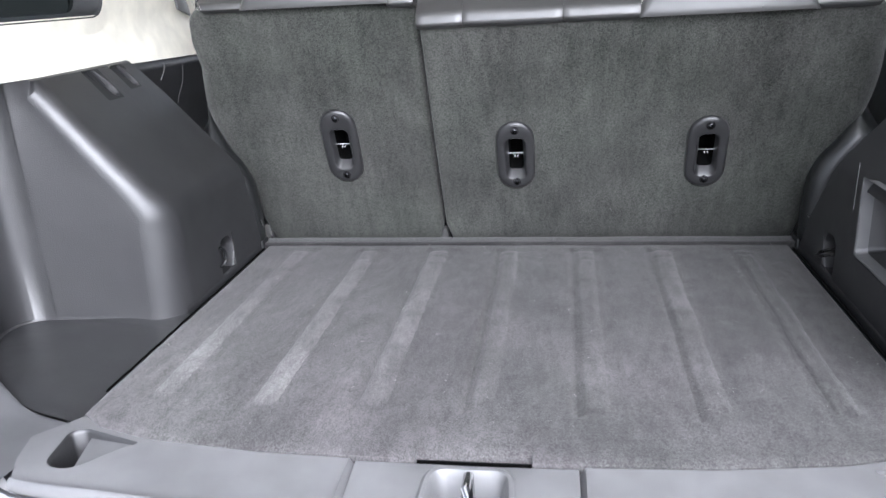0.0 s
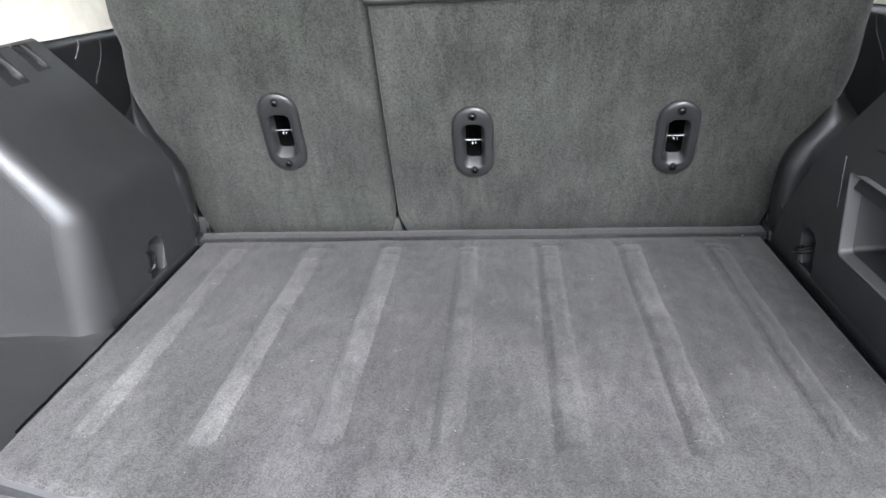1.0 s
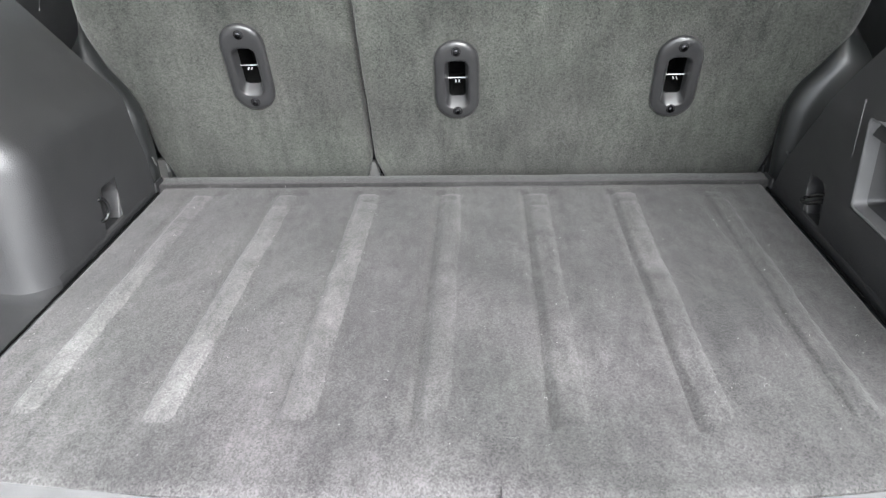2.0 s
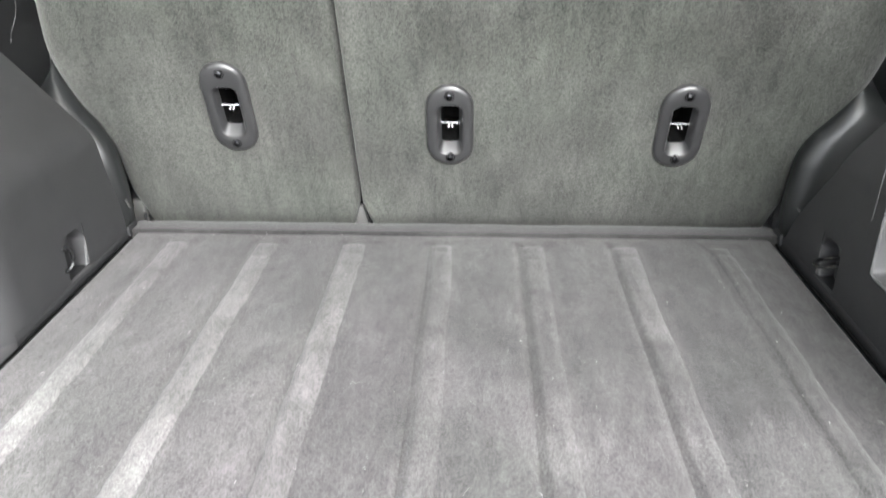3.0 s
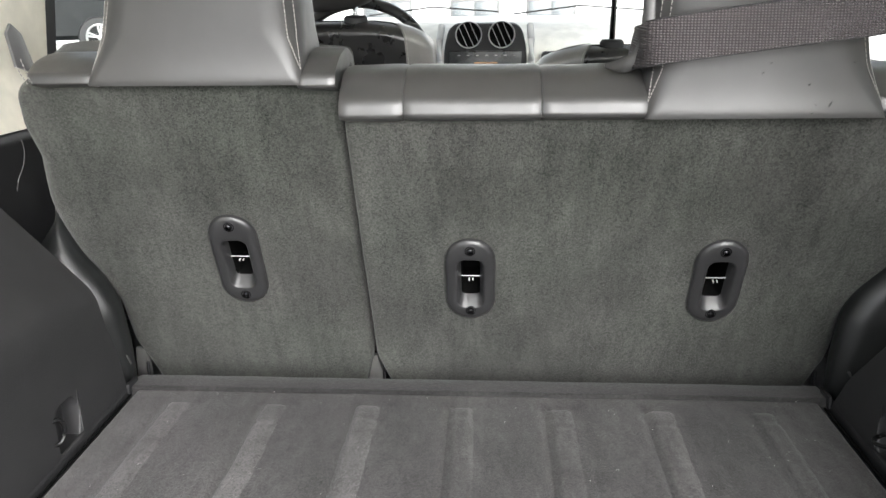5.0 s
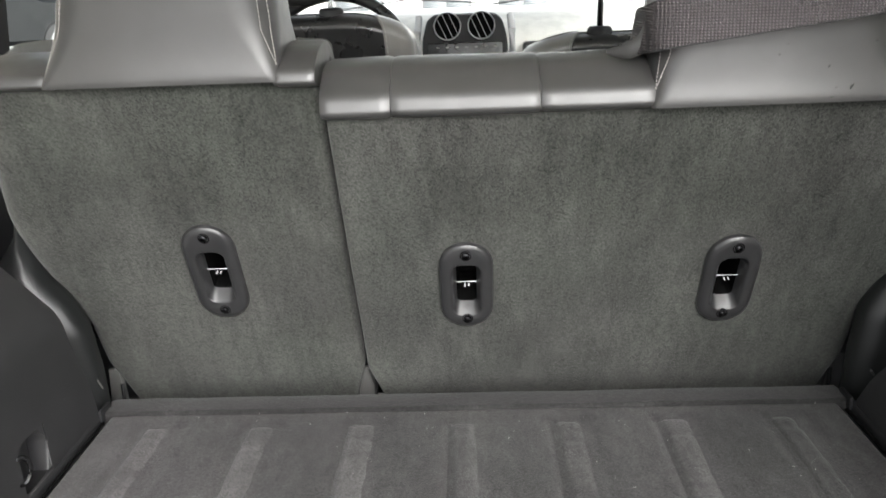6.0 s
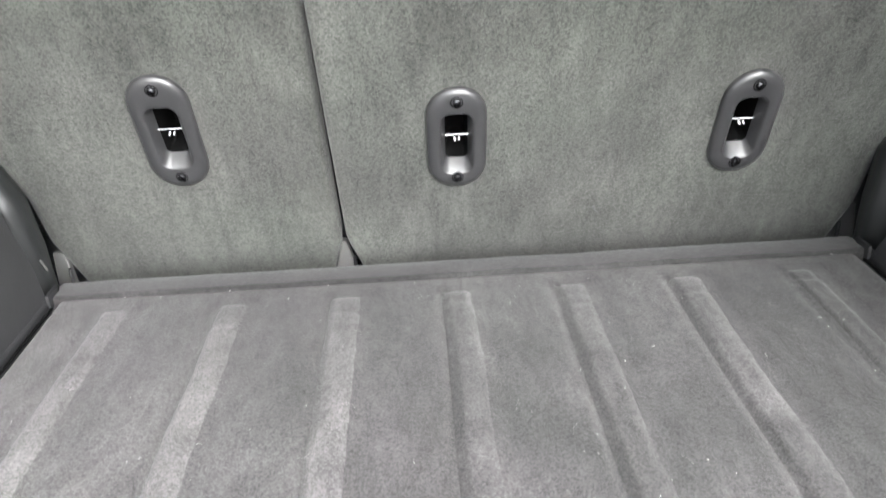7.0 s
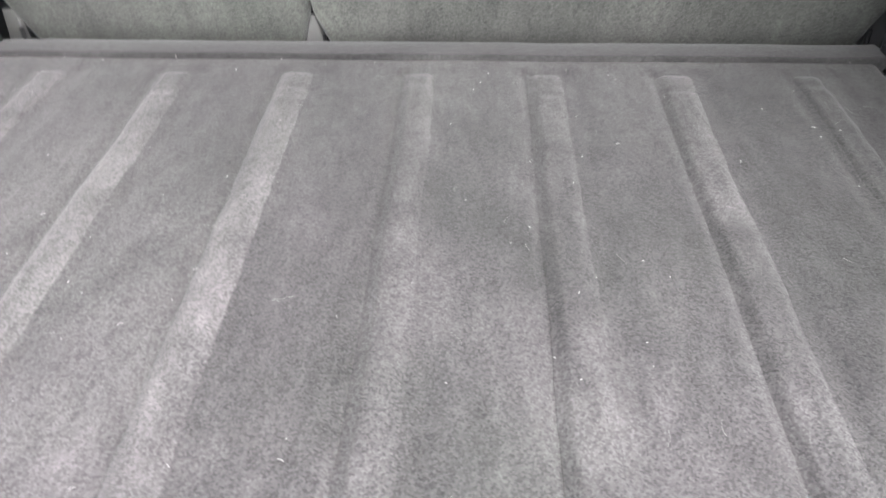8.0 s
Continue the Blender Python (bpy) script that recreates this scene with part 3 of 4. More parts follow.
def side_bin(side):
    """The open bin behind the wheel arch: tray, curved wall and the rear corner trim."""
    corner = [(0.4855, -0.300), (0.4885, -0.324), (0.506, -0.3460), (0.540, -0.3570), (0.60, -0.3640), (0.675, -0.3715), (0.705, -0.3755), (0.724, -0.388), (0.734, -0.420), (0.722, -0.455), (0.690, -0.500), (0.642, -0.559), (0.590, -0.602), (0.542, -0.632), (0.478, -0.653)]
    path = smooth_loop(corner, 6, closed=False)
    rows = []
    for z, out in ((-0.03, -0.0005), (-0.001, -0.0005), (0.0004, 0.0), (0.0012, 0.0008), (0.0016, 0.0018), (0.0020, 0.0026), (0.1, 0.0026), (0.2, 0.002), (0.362, 0.0)):
        r = []
        for i, p in enumerate(path):
            t = i / (len(path) - 1)
            rise = 1.0 if t < 0.57 else max(0.0, 1 - (t - 0.57) / 0.08)
            zz = z if z < 0.02 else 0.0022 + (z - 0.0022) * rise
            if t > 0.8:
                zz -= 0.008 * min(1.0, (t - 0.8) / 0.1)
            if p[0] < 0.684 and t < 0.5:
                zz = min(zz, 0.0024)
            r.append((side * (p[0] + out), p[1] - out * (0.6 if t > 0.55 else 0.0), zz))
        rows.append(r)
    b = thing("side_bin", "dark plastic open bin behind the wheel arch", "storage bin", group="side bins")
    part("bin_wall", sheet(rows), PLASTIC, b)
    part("tray", sheet([[(side * (p[0] + 0.002 + (0.4822 - p[0] - 0.002) * t), p[1], -0.0012 - 0.010 * t * t) for p in path] for t in np.linspace(0, 1, 8)]), PLASTIC, b)
    rows = []
    for t, z0 in ((-0.01, -0.014), (0.0, 0.002), (0.012, 0.0085), (0.04, 0.012), *((v, 0.013) for v in np.linspace(0.1, 1, 12))):
        r = []
        for k, p in enumerate(path[-34:]):
            u = k / 33
            o = 0.24 * t * (1 - 0.45 * u)
            x, y = p[0] + 0.002 + o * (0.95 - 0.85 * u), p[1] - 0.001 - o * (0.25 + 0.75 * u)
            z = z0 + 0.006 * t * (1 - u) + 0.5 * max(0, t - 0.4) ** 2 * (1 - u) ** 2
            k2 = min(1.0, max(0.0, (-0.585 - y) / 0.075))
            k2 = k2 * k2 * (3 - 2 * k2)
            r.append((side * min(x, 0.757 + 0.01 * t), y, z * (1 - k2) - 0.0045 * k2))
        rows.append(r)
    part("corner_trim", sheet(rows), PLASTIC_CORNER, b, "lighter grey rear corner trim")
    return b


side_bin(-1)
side_bin(1)


# ---- loading sill ----
def filled(outer, holes, height):
    """A sheet bounded by a 2D loop with loops cut out of it, lifted to height(x, y)."""
    bm = bmesh.new()
    edges = []
    for loop in (outer, *holes):
        vs = [bm.verts.new((float(x), float(y), height(x, y))) for x, y in loop]
        edges += [bm.edges.new((vs[k], vs[(k + 1) % len(vs)])) for k in range(len(vs))]
    bmesh.ops.triangle_fill(bm, use_beauty=True, edges=edges)
    return bm


def cup(loop, rings, tops):
    v, f = sheet([[(x, y, tops(x, y) + z) for x, y in inset(loop, d)] for d, z in rings], closed=True)
    f.append(tuple(range(len(v) - len(loop), len(v))))
    return v, f


def sill():
    s = thing("sill_trim", "grey grained plastic loading sill with a latch recess", "sill trim")
    def top(x, y):
        return -0.003 - 0.040 * max(0, (-0.738 - y) / 0.097) ** 1.4
    def low(x, y):
        return top(x, y) - 0.0025
    def front(x):
        return float(np.interp(x, [p[0] for p in FRONT], [p[1] for p in FRONT])) - 0.0025
    def rear(x):
        return float(np.interp(abs(x), [0, 0.10, 0.20, 0.3125, 0.395, 0.448, 0.476, 0.50, 0.55], [-0.792, -0.791, -0.787, -0.7795, -0.7705, -0.766, -0.761, -0.752, -0.715]))
    for side in (-1, 1):
        inner = 0.1340 if side < 0 else 0.1065
        well = rounded([(0.376, -0.688), (0.452, -0.664), (0.4700, -0.672), (0.460, -0.738), (0.424, -0.742), (0.398, -0.708)], [0.004, 0.006, 0.008, 0.022, 0.02, 0.02], 5)
        edge = [(x, front(x)) for x in np.linspace(inner, 0.4690, 24)] + [(0.509, -0.684), (0.497, -0.727), (0.484, -0.755)] + [(x, rear(x)) for x in np.linspace(0.476, inner + 0.002, 20)]
        edge = [(side * x, y) for x, y in edge]
        well = [(side * x, y) for x, y in well]
        part("sill_cover", filled(edge, [well], top), PLASTIC_SILL, s)
        well_rings = [(0.0, 0.0), (0.0015, -0.001), (0.003, -0.004), (0.006, -0.06)]
        pocket = part("finger_well", cup(well, well_rings, top), PLASTIC, s, "dark finger well")
        step = [(side * x, y) for x, y in rounded([(0.380, -0.6890), (0.447, -0.6690), (0.432, -0.727), (0.406, -0.7080)], [0.002, 0.002, 0.002, 0.01], 3)]
        part("well_step", joined(*[sheet([[(x, y, top(x, y) - z - 0.10 * max(0, abs(x) - 0.380)) for x, y in step] for z in (0.003, 0.03)], closed=True)], ([(x, y, top(x, y) - 0.003 - 0.10 * max(0, abs(x) - 0.380)) for x, y in step], [tuple(range(len(step)))])), PLASTIC_SILL, pocket, "lighter grained step")
        rows = [[(side * (inner + 0.002 * t), y, top(0, y) - 0.004) for t, y in ((0, front(inner)), (0.3, -0.72), (0.6, -0.76), (1, -0.789))],
                [(side * (inner - 0.006 + 0.002 * t), y, top(0, y) - 0.0005 - 0.004) for t, y in ((0, front(inner)), (0.3, -0.72), (0.6, -0.76), (1, -0.789))]]
        part("sill_step", sheet([[(x, y, z + 0.004) for x, y, z in rows[0]], [(x, y, z - 0.006) for x, y, z in rows[1]]]), PLASTIC_SILL, s)
    recess = rounded([(-0.055, -0.778), (0.041, -0.778), (0.0345, -0.7085), (-0.0485, -0.7085)], [0.006, 0.006, 0.02, 0.02], 6)
    edge = [(x, front(x)) for x in np.linspace(-0.1280, 0.1005, 20)] + [(0.1025, -0.790), (-0.1300, -0.790)]
    part("centre_section", filled(edge, [recess], low), PLASTIC_SILL, s)
    part("latch_recess", cup(recess, [(-0.003, 0.0008), (0.0, 0.0028), (0.004, 0.0022), (0.008, -0.004), (0.014, -0.045)], low), PLASTIC_SILL, s)
    def along(off, z, wide=0.55):
        return [(x, rear(x) - off, z + 0.25 * max(0.0, abs(x) - 0.49)) for x in np.linspace(-wide, wide, 61)]
    part("sill_lip", sheet([along(-0.001, -0.0045, 0.484), along(0.002, -0.0058, 0.484), along(0.0045, -0.0095, 0.484), along(0.0055, -0.020, 0.484)]), PLASTIC_SILL, s, "rounded sill edge")
    part("steel_flange", sheet([along(-0.004, -0.017), along(0.03, -0.020), along(0.060, -0.032), along(0.075, -0.09)]), material("silver_flange", (0.42, 0.42, 0.43), 0.35, 0.3), s, "bare painted steel flange")
    part("striker", tube([(-0.006, -0.770, -0.04), (-0.006, -0.767, 0.000), (-0.006, -0.757, 0.006), (-0.006, -0.736, 0.006), (-0.006, -0.726, 0.000), (-0.006, -0.722, -0.04)], 0.0045, 10), CHROME, s, "bright steel latch striker")
    for off in (0.0095, 0.0225):
        part("seal", tube(along(off, -0.0165), 0.0019, 6), RUBBER, s, "black rubber door seal lip")
    part("bumper", box(-0.85, 0.85, -0.98, -0.845, -0.42, -0.05, 0.035, 4), PLASTIC_SILL, s)
    part("under_floor", box(-0.75, 0.75, -0.84, 0.5, -0.45, -0.085, 0.004), BLACK, s)
    return s


sill()


# ---- rear seats ----
LEAN, SEAT_Y = 0.392, 0.076
SET_BACK = 0.022  # the narrow seat stands a little further forward in the car
OUT = Vector((0, -1, -LEAN)).normalized()


def on_seat(x, z, n=0.0, back=0.0):
    """A place on the back of the seats, n metres proud of it."""
    return Vector((x, SEAT_Y + back - LEAN * z, z)) + n * OUT


def backrest(name, outline, radii, holes, label, back=0.0):
    seat = thing(name, label, "rear seat", (0, 0.1, 0), "rear seat backs")
    seat.location = (0, 0, 0)
    loop = rounded(outline, radii, 7)
    dense = []
    for i, p in enumerate(loop):
        q = loop[(i + 1) % len(loop)]
        k = max(1, int(np.linalg.norm(q - p) / 0.02))
        dense += [p + (q - p) * t / k for t in range(k)]
    rings = [(0.006, -0.12), (0, -0.085), (0, -0.046), (0.0032, -0.030), (0.0088, -0.0175), (0.0165, -0.0085), (0.026, -0.0032), (0.035, -0.0007), (0.041, 0.0)]
    edge, inward = np.array(dense), inset(dense, 1.0) - np.array(dense)
    soft = (0.26 + 0.74 * np.interp(np.abs(edge[:, 0]), [0.46, 0.53], [0, 1]) * np.interp(edge[:, 1], [0.02, 0.08, 0.33, 0.38], [0, 1, 1, 0]))[:, None]
    rows = [[on_seat(float(u), float(w), n * float(k) + 0.0016 * noise.noise((u * 7, w * 7, 2.0)), back) for (u, w), k in zip(edge + d * soft * inward, np.where(np.array([n]) < -0.06, 1.0, soft[:, 0]))] for d, n in rings]
    v, f = sheet(rows, closed=True)
    bm = bmesh.new()
    bv = [bm.verts.new(p) for p in v]
    for q in f:
        bm.faces.new([bv[i] for i in q])
    w = len(dense)
    rim = bv[-w:]
    edges = [bm.edges.get((rim[i], rim[(i + 1) % w])) for i in range(w)]
    for cx, cz in holes:
        hv = [bm.verts.new(on_seat(cx + a, cz + b, 0.0005, back)) for a, b in stadium(0.022, 0.045, 8)]
        edges += [bm.edges.new((hv[i], hv[(i + 1) % len(hv)])) for i in range(len(hv))]
    bmesh.ops.triangle_fill(bm, use_beauty=True, edges=edges)
    part("carpet_back", bm, SEAT_CARPET, seat)
    return seat


def side_line(side):
    return [(side * x, z) for z, x in SEAT_SIDE[side]]


left_seat = backrest("rear_seat", [(-0.166, -0.075), (-0.163, -0.045), (-0.1505, -0.002), (-0.1515, 0.424), (-0.192, 0.4275), (-0.253, 0.431), (-0.44, 0.433), (-0.488, 0.4365)] + side_line(-1)[::-1],
                     [0.0, 0.01, 0.02, 0.012, 0.02, 0.02, 0.02, 0.02, 0.022] + [0.03] * 10 + [0.0], [(-0.3235, 0.181)], "grey-green carpeted back of the narrow folding rear seat", SET_BACK)
right_seat = backrest("rear_seat", [(-0.118, -0.075), (-0.1305, -0.032), (-0.1435, 0.008), (-0.1455, 0.16), (-0.148, 0.3915), (0.1, 0.3935), (0.3, 0.3945), (0.455, 0.396)] + side_line(1)[::-1],
                      [0.0, 0.01, 0.012, 0.02, 0.014, 0.02, 0.02, 0.02, 0.03] + [0.03] * 8 + [0.0], [(0.0005, 0.160), (0.330, 0.160)], "grey-green carpeted back of the wide folding rear seat")


def latch(cx, cz, tall, seat, back=0.0):
    """An oval bezel round a child-seat anchor."""
    b = tall / 2

    def at(u, w, n):
        return on_seat(cx + u, cz + w, n, back)
    e = part("anchor_bezel", ([], []), BEZEL, seat, "dark grey oval plastic anchor bezel")
    me = e.data
    rings = []
    for ha, hb, n in ((0.0340, b, -0.001), (0.0340, b, 0.003), (0.0327, b - 0.0015, 0.0062), (0.0295, b - 0.005, 0.0082), (0.0240, b - 0.0105, 0.0090)):
        rings.append([at(u, w, n) for u, w in stadium(ha, hb, 14)])
    def slot(hw, top, low, rt, rb):
        out = []
        for sx, sz, r, q0 in ((1, top, rt, 0), (-1, top, rt, 90), (-1, -low, rb, 180), (1, -low, rb, 270)):
            for q in np.linspace(q0, q0 + 90, 7):
                out.append((sx * (hw - r) + r * math.cos(radians(q)), sz - r * (1 if sz > 0 else -1) + r * math.sin(radians(q))))
        return out
    for hw, tp, lw, rt, rb, n in ((0.0205, 0.0385, 0.0452, 0.015, 0.016, 0.0088), (0.0192, 0.0368, 0.0440, 0.013, 0.0135, 0.0084), (0.0178, 0.0355, 0.0426, 0.011, 0.0105, 0.0068), (0.0160, 0.0346, 0.0391, 0.0098, 0.0090, 0.0020), (0.0143, 0.0340, 0.0359, 0.009, 0.0075, -0.0029), (0.0130, 0.0335, 0.0328, 0.0085, 0.0060, -0.0078)):
        rings.append([at(u, w, n) for u, w in slot(hw, tp, lw, rt, rb)])
    v, f = sheet(rings, closed=True)
    me.from_pydata([tuple(p) for p in v], [], f)
    me.polygons.foreach_set("use_smooth", [True] * len(me.polygons))
    # Near-black cavity walls: the opening's inner shade is put into the colour.
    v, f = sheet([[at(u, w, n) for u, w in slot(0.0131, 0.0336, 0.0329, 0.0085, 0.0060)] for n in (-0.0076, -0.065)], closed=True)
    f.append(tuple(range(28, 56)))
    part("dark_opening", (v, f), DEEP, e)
    zc = 0.0005
    part("anchor_bar", tube([at(-0.0134, zc, -0.005), at(0.0134, zc, -0.005)], 0.0006, 6), WHITE_BAR, e, "thin bright anchor bar")
    for du, s in ((-0.002, 0.0010), (0.0030, 0.0008)):
        part("anchor_tooth", tube([at(du, zc - 0.006, -0.008), at(du, zc - 0.006, -0.003)], s, 6), WHITE_BAR, e)
    for dv in (b - 0.0145, -(b - 0.0172)):
        rows = []
        for r, n in ((0.0072, 0.0080), (0.0070, 0.0096), (0.0062, 0.0098), (0.0056, 0.0080), (0.0048, 0.0080), (0.0045, 0.0112), (0.0026, 0.0122), (0.0019, 0.0092), (0.0001, 0.0092)):
            rows.append([at(r * math.cos(q), dv + r * math.sin(q), n) for q in np.linspace(0, 2 * math.pi, 14, endpoint=False)])
        part("screw", sheet(rows, closed=True), SCREW, e, "dark recessed screw")


latch(-0.3235, 0.181, 0.146, left_seat, SET_BACK)
latch(0.0005, 0.160, 0.132, right_seat)
latch(0.3300, 0.160, 0.134, right_seat)


def pillow(x0, x1, z0, top, deep, seat, puff=0.004, name="leather_roll", low=-0.004, slant=0.0, back=0.0):
    """A stuffed leather roll along the seat's top edge, between two seams."""
    tall = top - z0
    section = rounded([(0.012, z0 - 0.005), (low - 0.0105, z0 + 0.001), (low - 0.0145, z0 + 0.10 * tall), (low - 0.0110, z0 + 0.38 * tall), (low + 0.024, top - 0.009), (0.074, top - 0.001), (deep, top - 0.014), (deep + 0.03, z0)], [0.001, 0.003, 0.008, 0.020, 0.024, 0.04, 0.03, 0.02], 7)
    mid = np.mean(section, 0)
    rows = []
    n = max(10, int((x1 - x0) / 0.006))
    for i in range(n + 1):
        t = i / n
        x = x0 + (x1 - x0) * t
        d = min(x - x0, x1 - x)
        k = 1 - 0.045 * math.exp(-d / 0.0013) - 0.010 * math.exp(-d / 0.018)
        w = puff * noise.noise((x * 14, top * 9, 3.1))
        rows.append([(x + slant * (top - p[1]) * math.exp(-(x - x0) / 0.02), SEAT_Y + back - LEAN * z0 + (mid[0] + (p[0] - mid[0]) * k), mid[1] + (p[1] - mid[1]) * k + w * max(0, (p[1] - z0) / (top - z0))) for p in section])
    return part(name, sheet(rows, closed=True, caps=True), LEATHER, seat, "dark grey leather roll")


pillow(-0.1490, -0.0742, 0.391, 0.4515, 0.12, right_seat)
pillow(-0.0737, 0.0848, 0.392, 0.4515, 0.12, right_seat)
pillow(0.0853, 0.2060, 0.393, 0.4505, 0.12, right_seat)
pillow(0.456, 0.548, 0.396, 0.452, 0.10, right_seat)
pillow(-0.196, -0.1520, 0.427, 0.473, 0.11, left_seat, low=-0.008, back=SET_BACK)
pillow(-0.531, -0.4380, 0.432, 0.468, 0.11, left_seat, low=-0.003, slant=0.5, back=SET_BACK)


def edge_round(h):
    """The upper back's corner radius, tight at its foot."""
    return 0.010 + 0.032 * min(1.0, h / 0.06)


def bolster(x0, x1, z0, high, lean_a, lean_b, seat, back=0.0):
    """The tall leather upper back with its head restraint."""
    rows = []
    for z in np.concatenate([np.linspace(z0, z0 + 0.05, 14), np.linspace(z0 + 0.06, high - 0.06, 14), high - 0.06 + 0.06 * np.sin(np.linspace(0.1, math.pi / 2, 8))]):
        t = (z - z0) / (high - z0)
        narrow = 0.05 * max(0, (t - 0.75) / 0.25) ** 2
        a, b = x0 + narrow + lean_a * min(1, t * 1.6), x1 - narrow - lean_b * min(1, t * 1.6)
        cap = math.sqrt(max(0.02, 1 - max(0, (z - (high - 0.06)) / 0.06) ** 2))
        flare = 0.040 * math.exp(-(z - z0) / 0.035)
        yc, hy = SEAT_Y + back - LEAN * z0 + 0.055 - 0.05 * t, (0.062 - 0.004 * t) * cap
        ring = rounded([(a, yc + hy), (a, yc - hy), (b, yc - hy), (b, yc + hy)], edge_round(z - z0), 8)
        out = []
        for p in ring:
            q = (p[0] - (a + b) / 2) / ((b - a) / 2)
            swell = (0.011 * (1 - q * q) - 0.004 * math.exp(-(z - z0) / 0.004)) if p[1] < yc else 0
            out.append((p[0], p[1] - swell - (flare if p[1] < yc else 0) * 0.4, z + 0.002 * noise.noise((p[0] * 8, z * 8, 0))))
        rows.append(out)
    body = part("leather_upper_back", sheet(rows, closed=True, caps=True), LEATHER, seat, "smooth dark grey leather upper back")
    return body


def stitches(points, step=0.0046, size=0.00052):
    """Dashes of thread along a path."""
    P = [Vector(p) for p in points]
    pieces = []
    for a, b in zip(P, P[1:]):
        n = max(1, int((b - a).length / step))
        for i in range(n):
            p, q = a.lerp(b, i / n), a.lerp(b, (i + 0.68) / n)
            pieces.append(tube([p, q], size, 5))
    return joined(*pieces)


bolster(-0.446, -0.188, 0.4320, 0.70, 0.048, 0.004, left_seat, SET_BACK)
bolster(0.199, 0.464, 0.394, 0.70, 0.010, 0.050, right_seat)


def seam_lines(x0, x1, z0, lean_a, lean_b, seat, back=0.0):
    """Twin stitched seams down both edges of an upper back."""
    for x, s, lean_in in ((x0, 1, lean_a), (x1, -1, lean_b)):
        for k in (0, 1):
            pts = []
            for z in np.concatenate([np.linspace(z0 + 0.018, z0 + 0.06, 12), np.linspace(z0 + 0.07, 0.66, 16)]):
                t = (z - z0) / (0.70 - z0)
                d, r = 0.003 + (0.003 + 0.008 * k) * min(1.0, (z - z0 - 0.018) / 0.036), edge_round(z - z0)
                w = x + s * (lean_in * min(1, t * 1.6) + d)
                yc, hy = SEAT_Y + back - LEAN * z0 + 0.055 - 0.05 * t, 0.062 - 0.004 * t
                half = (x1 - x0) / 2
                q = 1 - d / half
                dip = r * (1 - math.sqrt(d / r)) ** 2 if d < r else 0.0
                pts.append((w, yc - hy + dip - 0.011 * (1 - q * q) + 0.004 * math.exp(-(z - z0) / 0.004) - 0.016 * math.exp(-(z - z0) / 0.035) - 0.0003, z))
            part("stitching", stitches(pts), THREAD, seat, "pale double stitching")


seam_lines(-0.446, -0.188, 0.4320, 0.048, 0.004, left_seat, SET_BACK)
seam_lines(0.199, 0.464, 0.394, 0.010, 0.050, right_seat)
for line in ([(-0.5257, -0.0895, 0.4567), (-0.5218, -0.0905, 0.4476), (-0.5138, -0.0915, 0.4345)], [(-0.5199, -0.0880, 0.4640), (-0.5146, -0.0905, 0.4489), (-0.5082, -0.0915, 0.4345)]):
    part("stitching", stitches(line), THREAD, left_seat, "pale double stitching")

def leather_specks():
    """Small dark stains on the wide seat's upper back."""
    z0 = 0.394
    for x, z, long, turn in ((0.328, 0.4550, 0.0022, 0.3), (0.321, 0.4445, 0.0020, 1.2), (0.372, 0.4315, 0.0021, 0.8), (0.418, 0.4545, 0.0018, 0.2), (0.397, 0.4105, 0.0042, 1.1), (0.381, 0.4100, 0.0014, 0.0), (0.377, 0.4010, 0.0026, 0.5)):
        t = (z - z0) / (0.70 - z0)
        a, b = 0.199 + 0.010 * min(1, t * 1.6), 0.464 - 0.050 * min(1, t * 1.6)
        q = (x - (a + b) / 2) / ((b - a) / 2)
        y = SEAT_Y - LEAN * z0 + 0.055 - 0.05 * t - 0.062 + 0.004 * t - 0.011 * (1 - q * q) + 0.004 * math.exp(-(z - z0) / 0.004) - 0.016 * math.exp(-(z - z0) / 0.035)
        rings = []
        for r, n in ((0.8, -0.0010), (0.65, 0.0001), (0.01, 0.0003)):
            rings.append([(x + r * (long * math.cos(c) * math.cos(turn) - 0.0009 * math.sin(c) * math.sin(turn)), y - n, z + r * (long * math.cos(c) * math.sin(turn) + 0.0009 * math.sin(c) * math.cos(turn))) for c in np.linspace(0, 2 * math.pi, 10, endpoint=False)])
        part("stain", sheet(rings, closed=True), SPECK, right_seat, "small dark stain on the leather")


leather_specks()
mark = [on_seat(0.169 + 0.009 * t + 0.0008 * math.sin(9 * t), 0.047 - 0.012 * t, 0.0012) for t in np.linspace(0, 1, 8)]
part("scuff", tube(mark, 0.0006, 5), RUBBER, right_seat, "short dark scuff mark")

# Added black sheet standing in for the shade between the two seat backs.
part("gap_backing", sheet([[on_seat(x, z, -0.04) for x in (-0.172, -0.124)] for z in np.linspace(-0.08, 0.41, 6)]), MATT_BLACK, left_seat, "black sheet added to keep the gap between the seats dark")

# hinge brackets showing below the seat corners
for x, y, w, top, tip, s in ((-0.524, 0.100, 0.012, 0.004, 0.7, left_seat), (-0.1505, 0.108, 0.0135, -0.006, 0.25, left_seat), (0.524, 0.090, 0.014, 0.012, 0.6, right_seat)):
    shape = rounded([(x - w, -0.085), (x + w, -0.085), (x + w, -0.045), (x + tip * w, top), (x - tip * w, top), (x - w, -0.045)], [0, 0, 0.004, 0.002, 0.002, 0.004], 3)
    part("hinge_bracket", plate(shape, lambda u, v, n: (u, y + 0.012 - n, v), [(0, 0), (0, 0.006), (0.0015, 0.008)]), BRACKET, s, "grey steel hinge bracket")
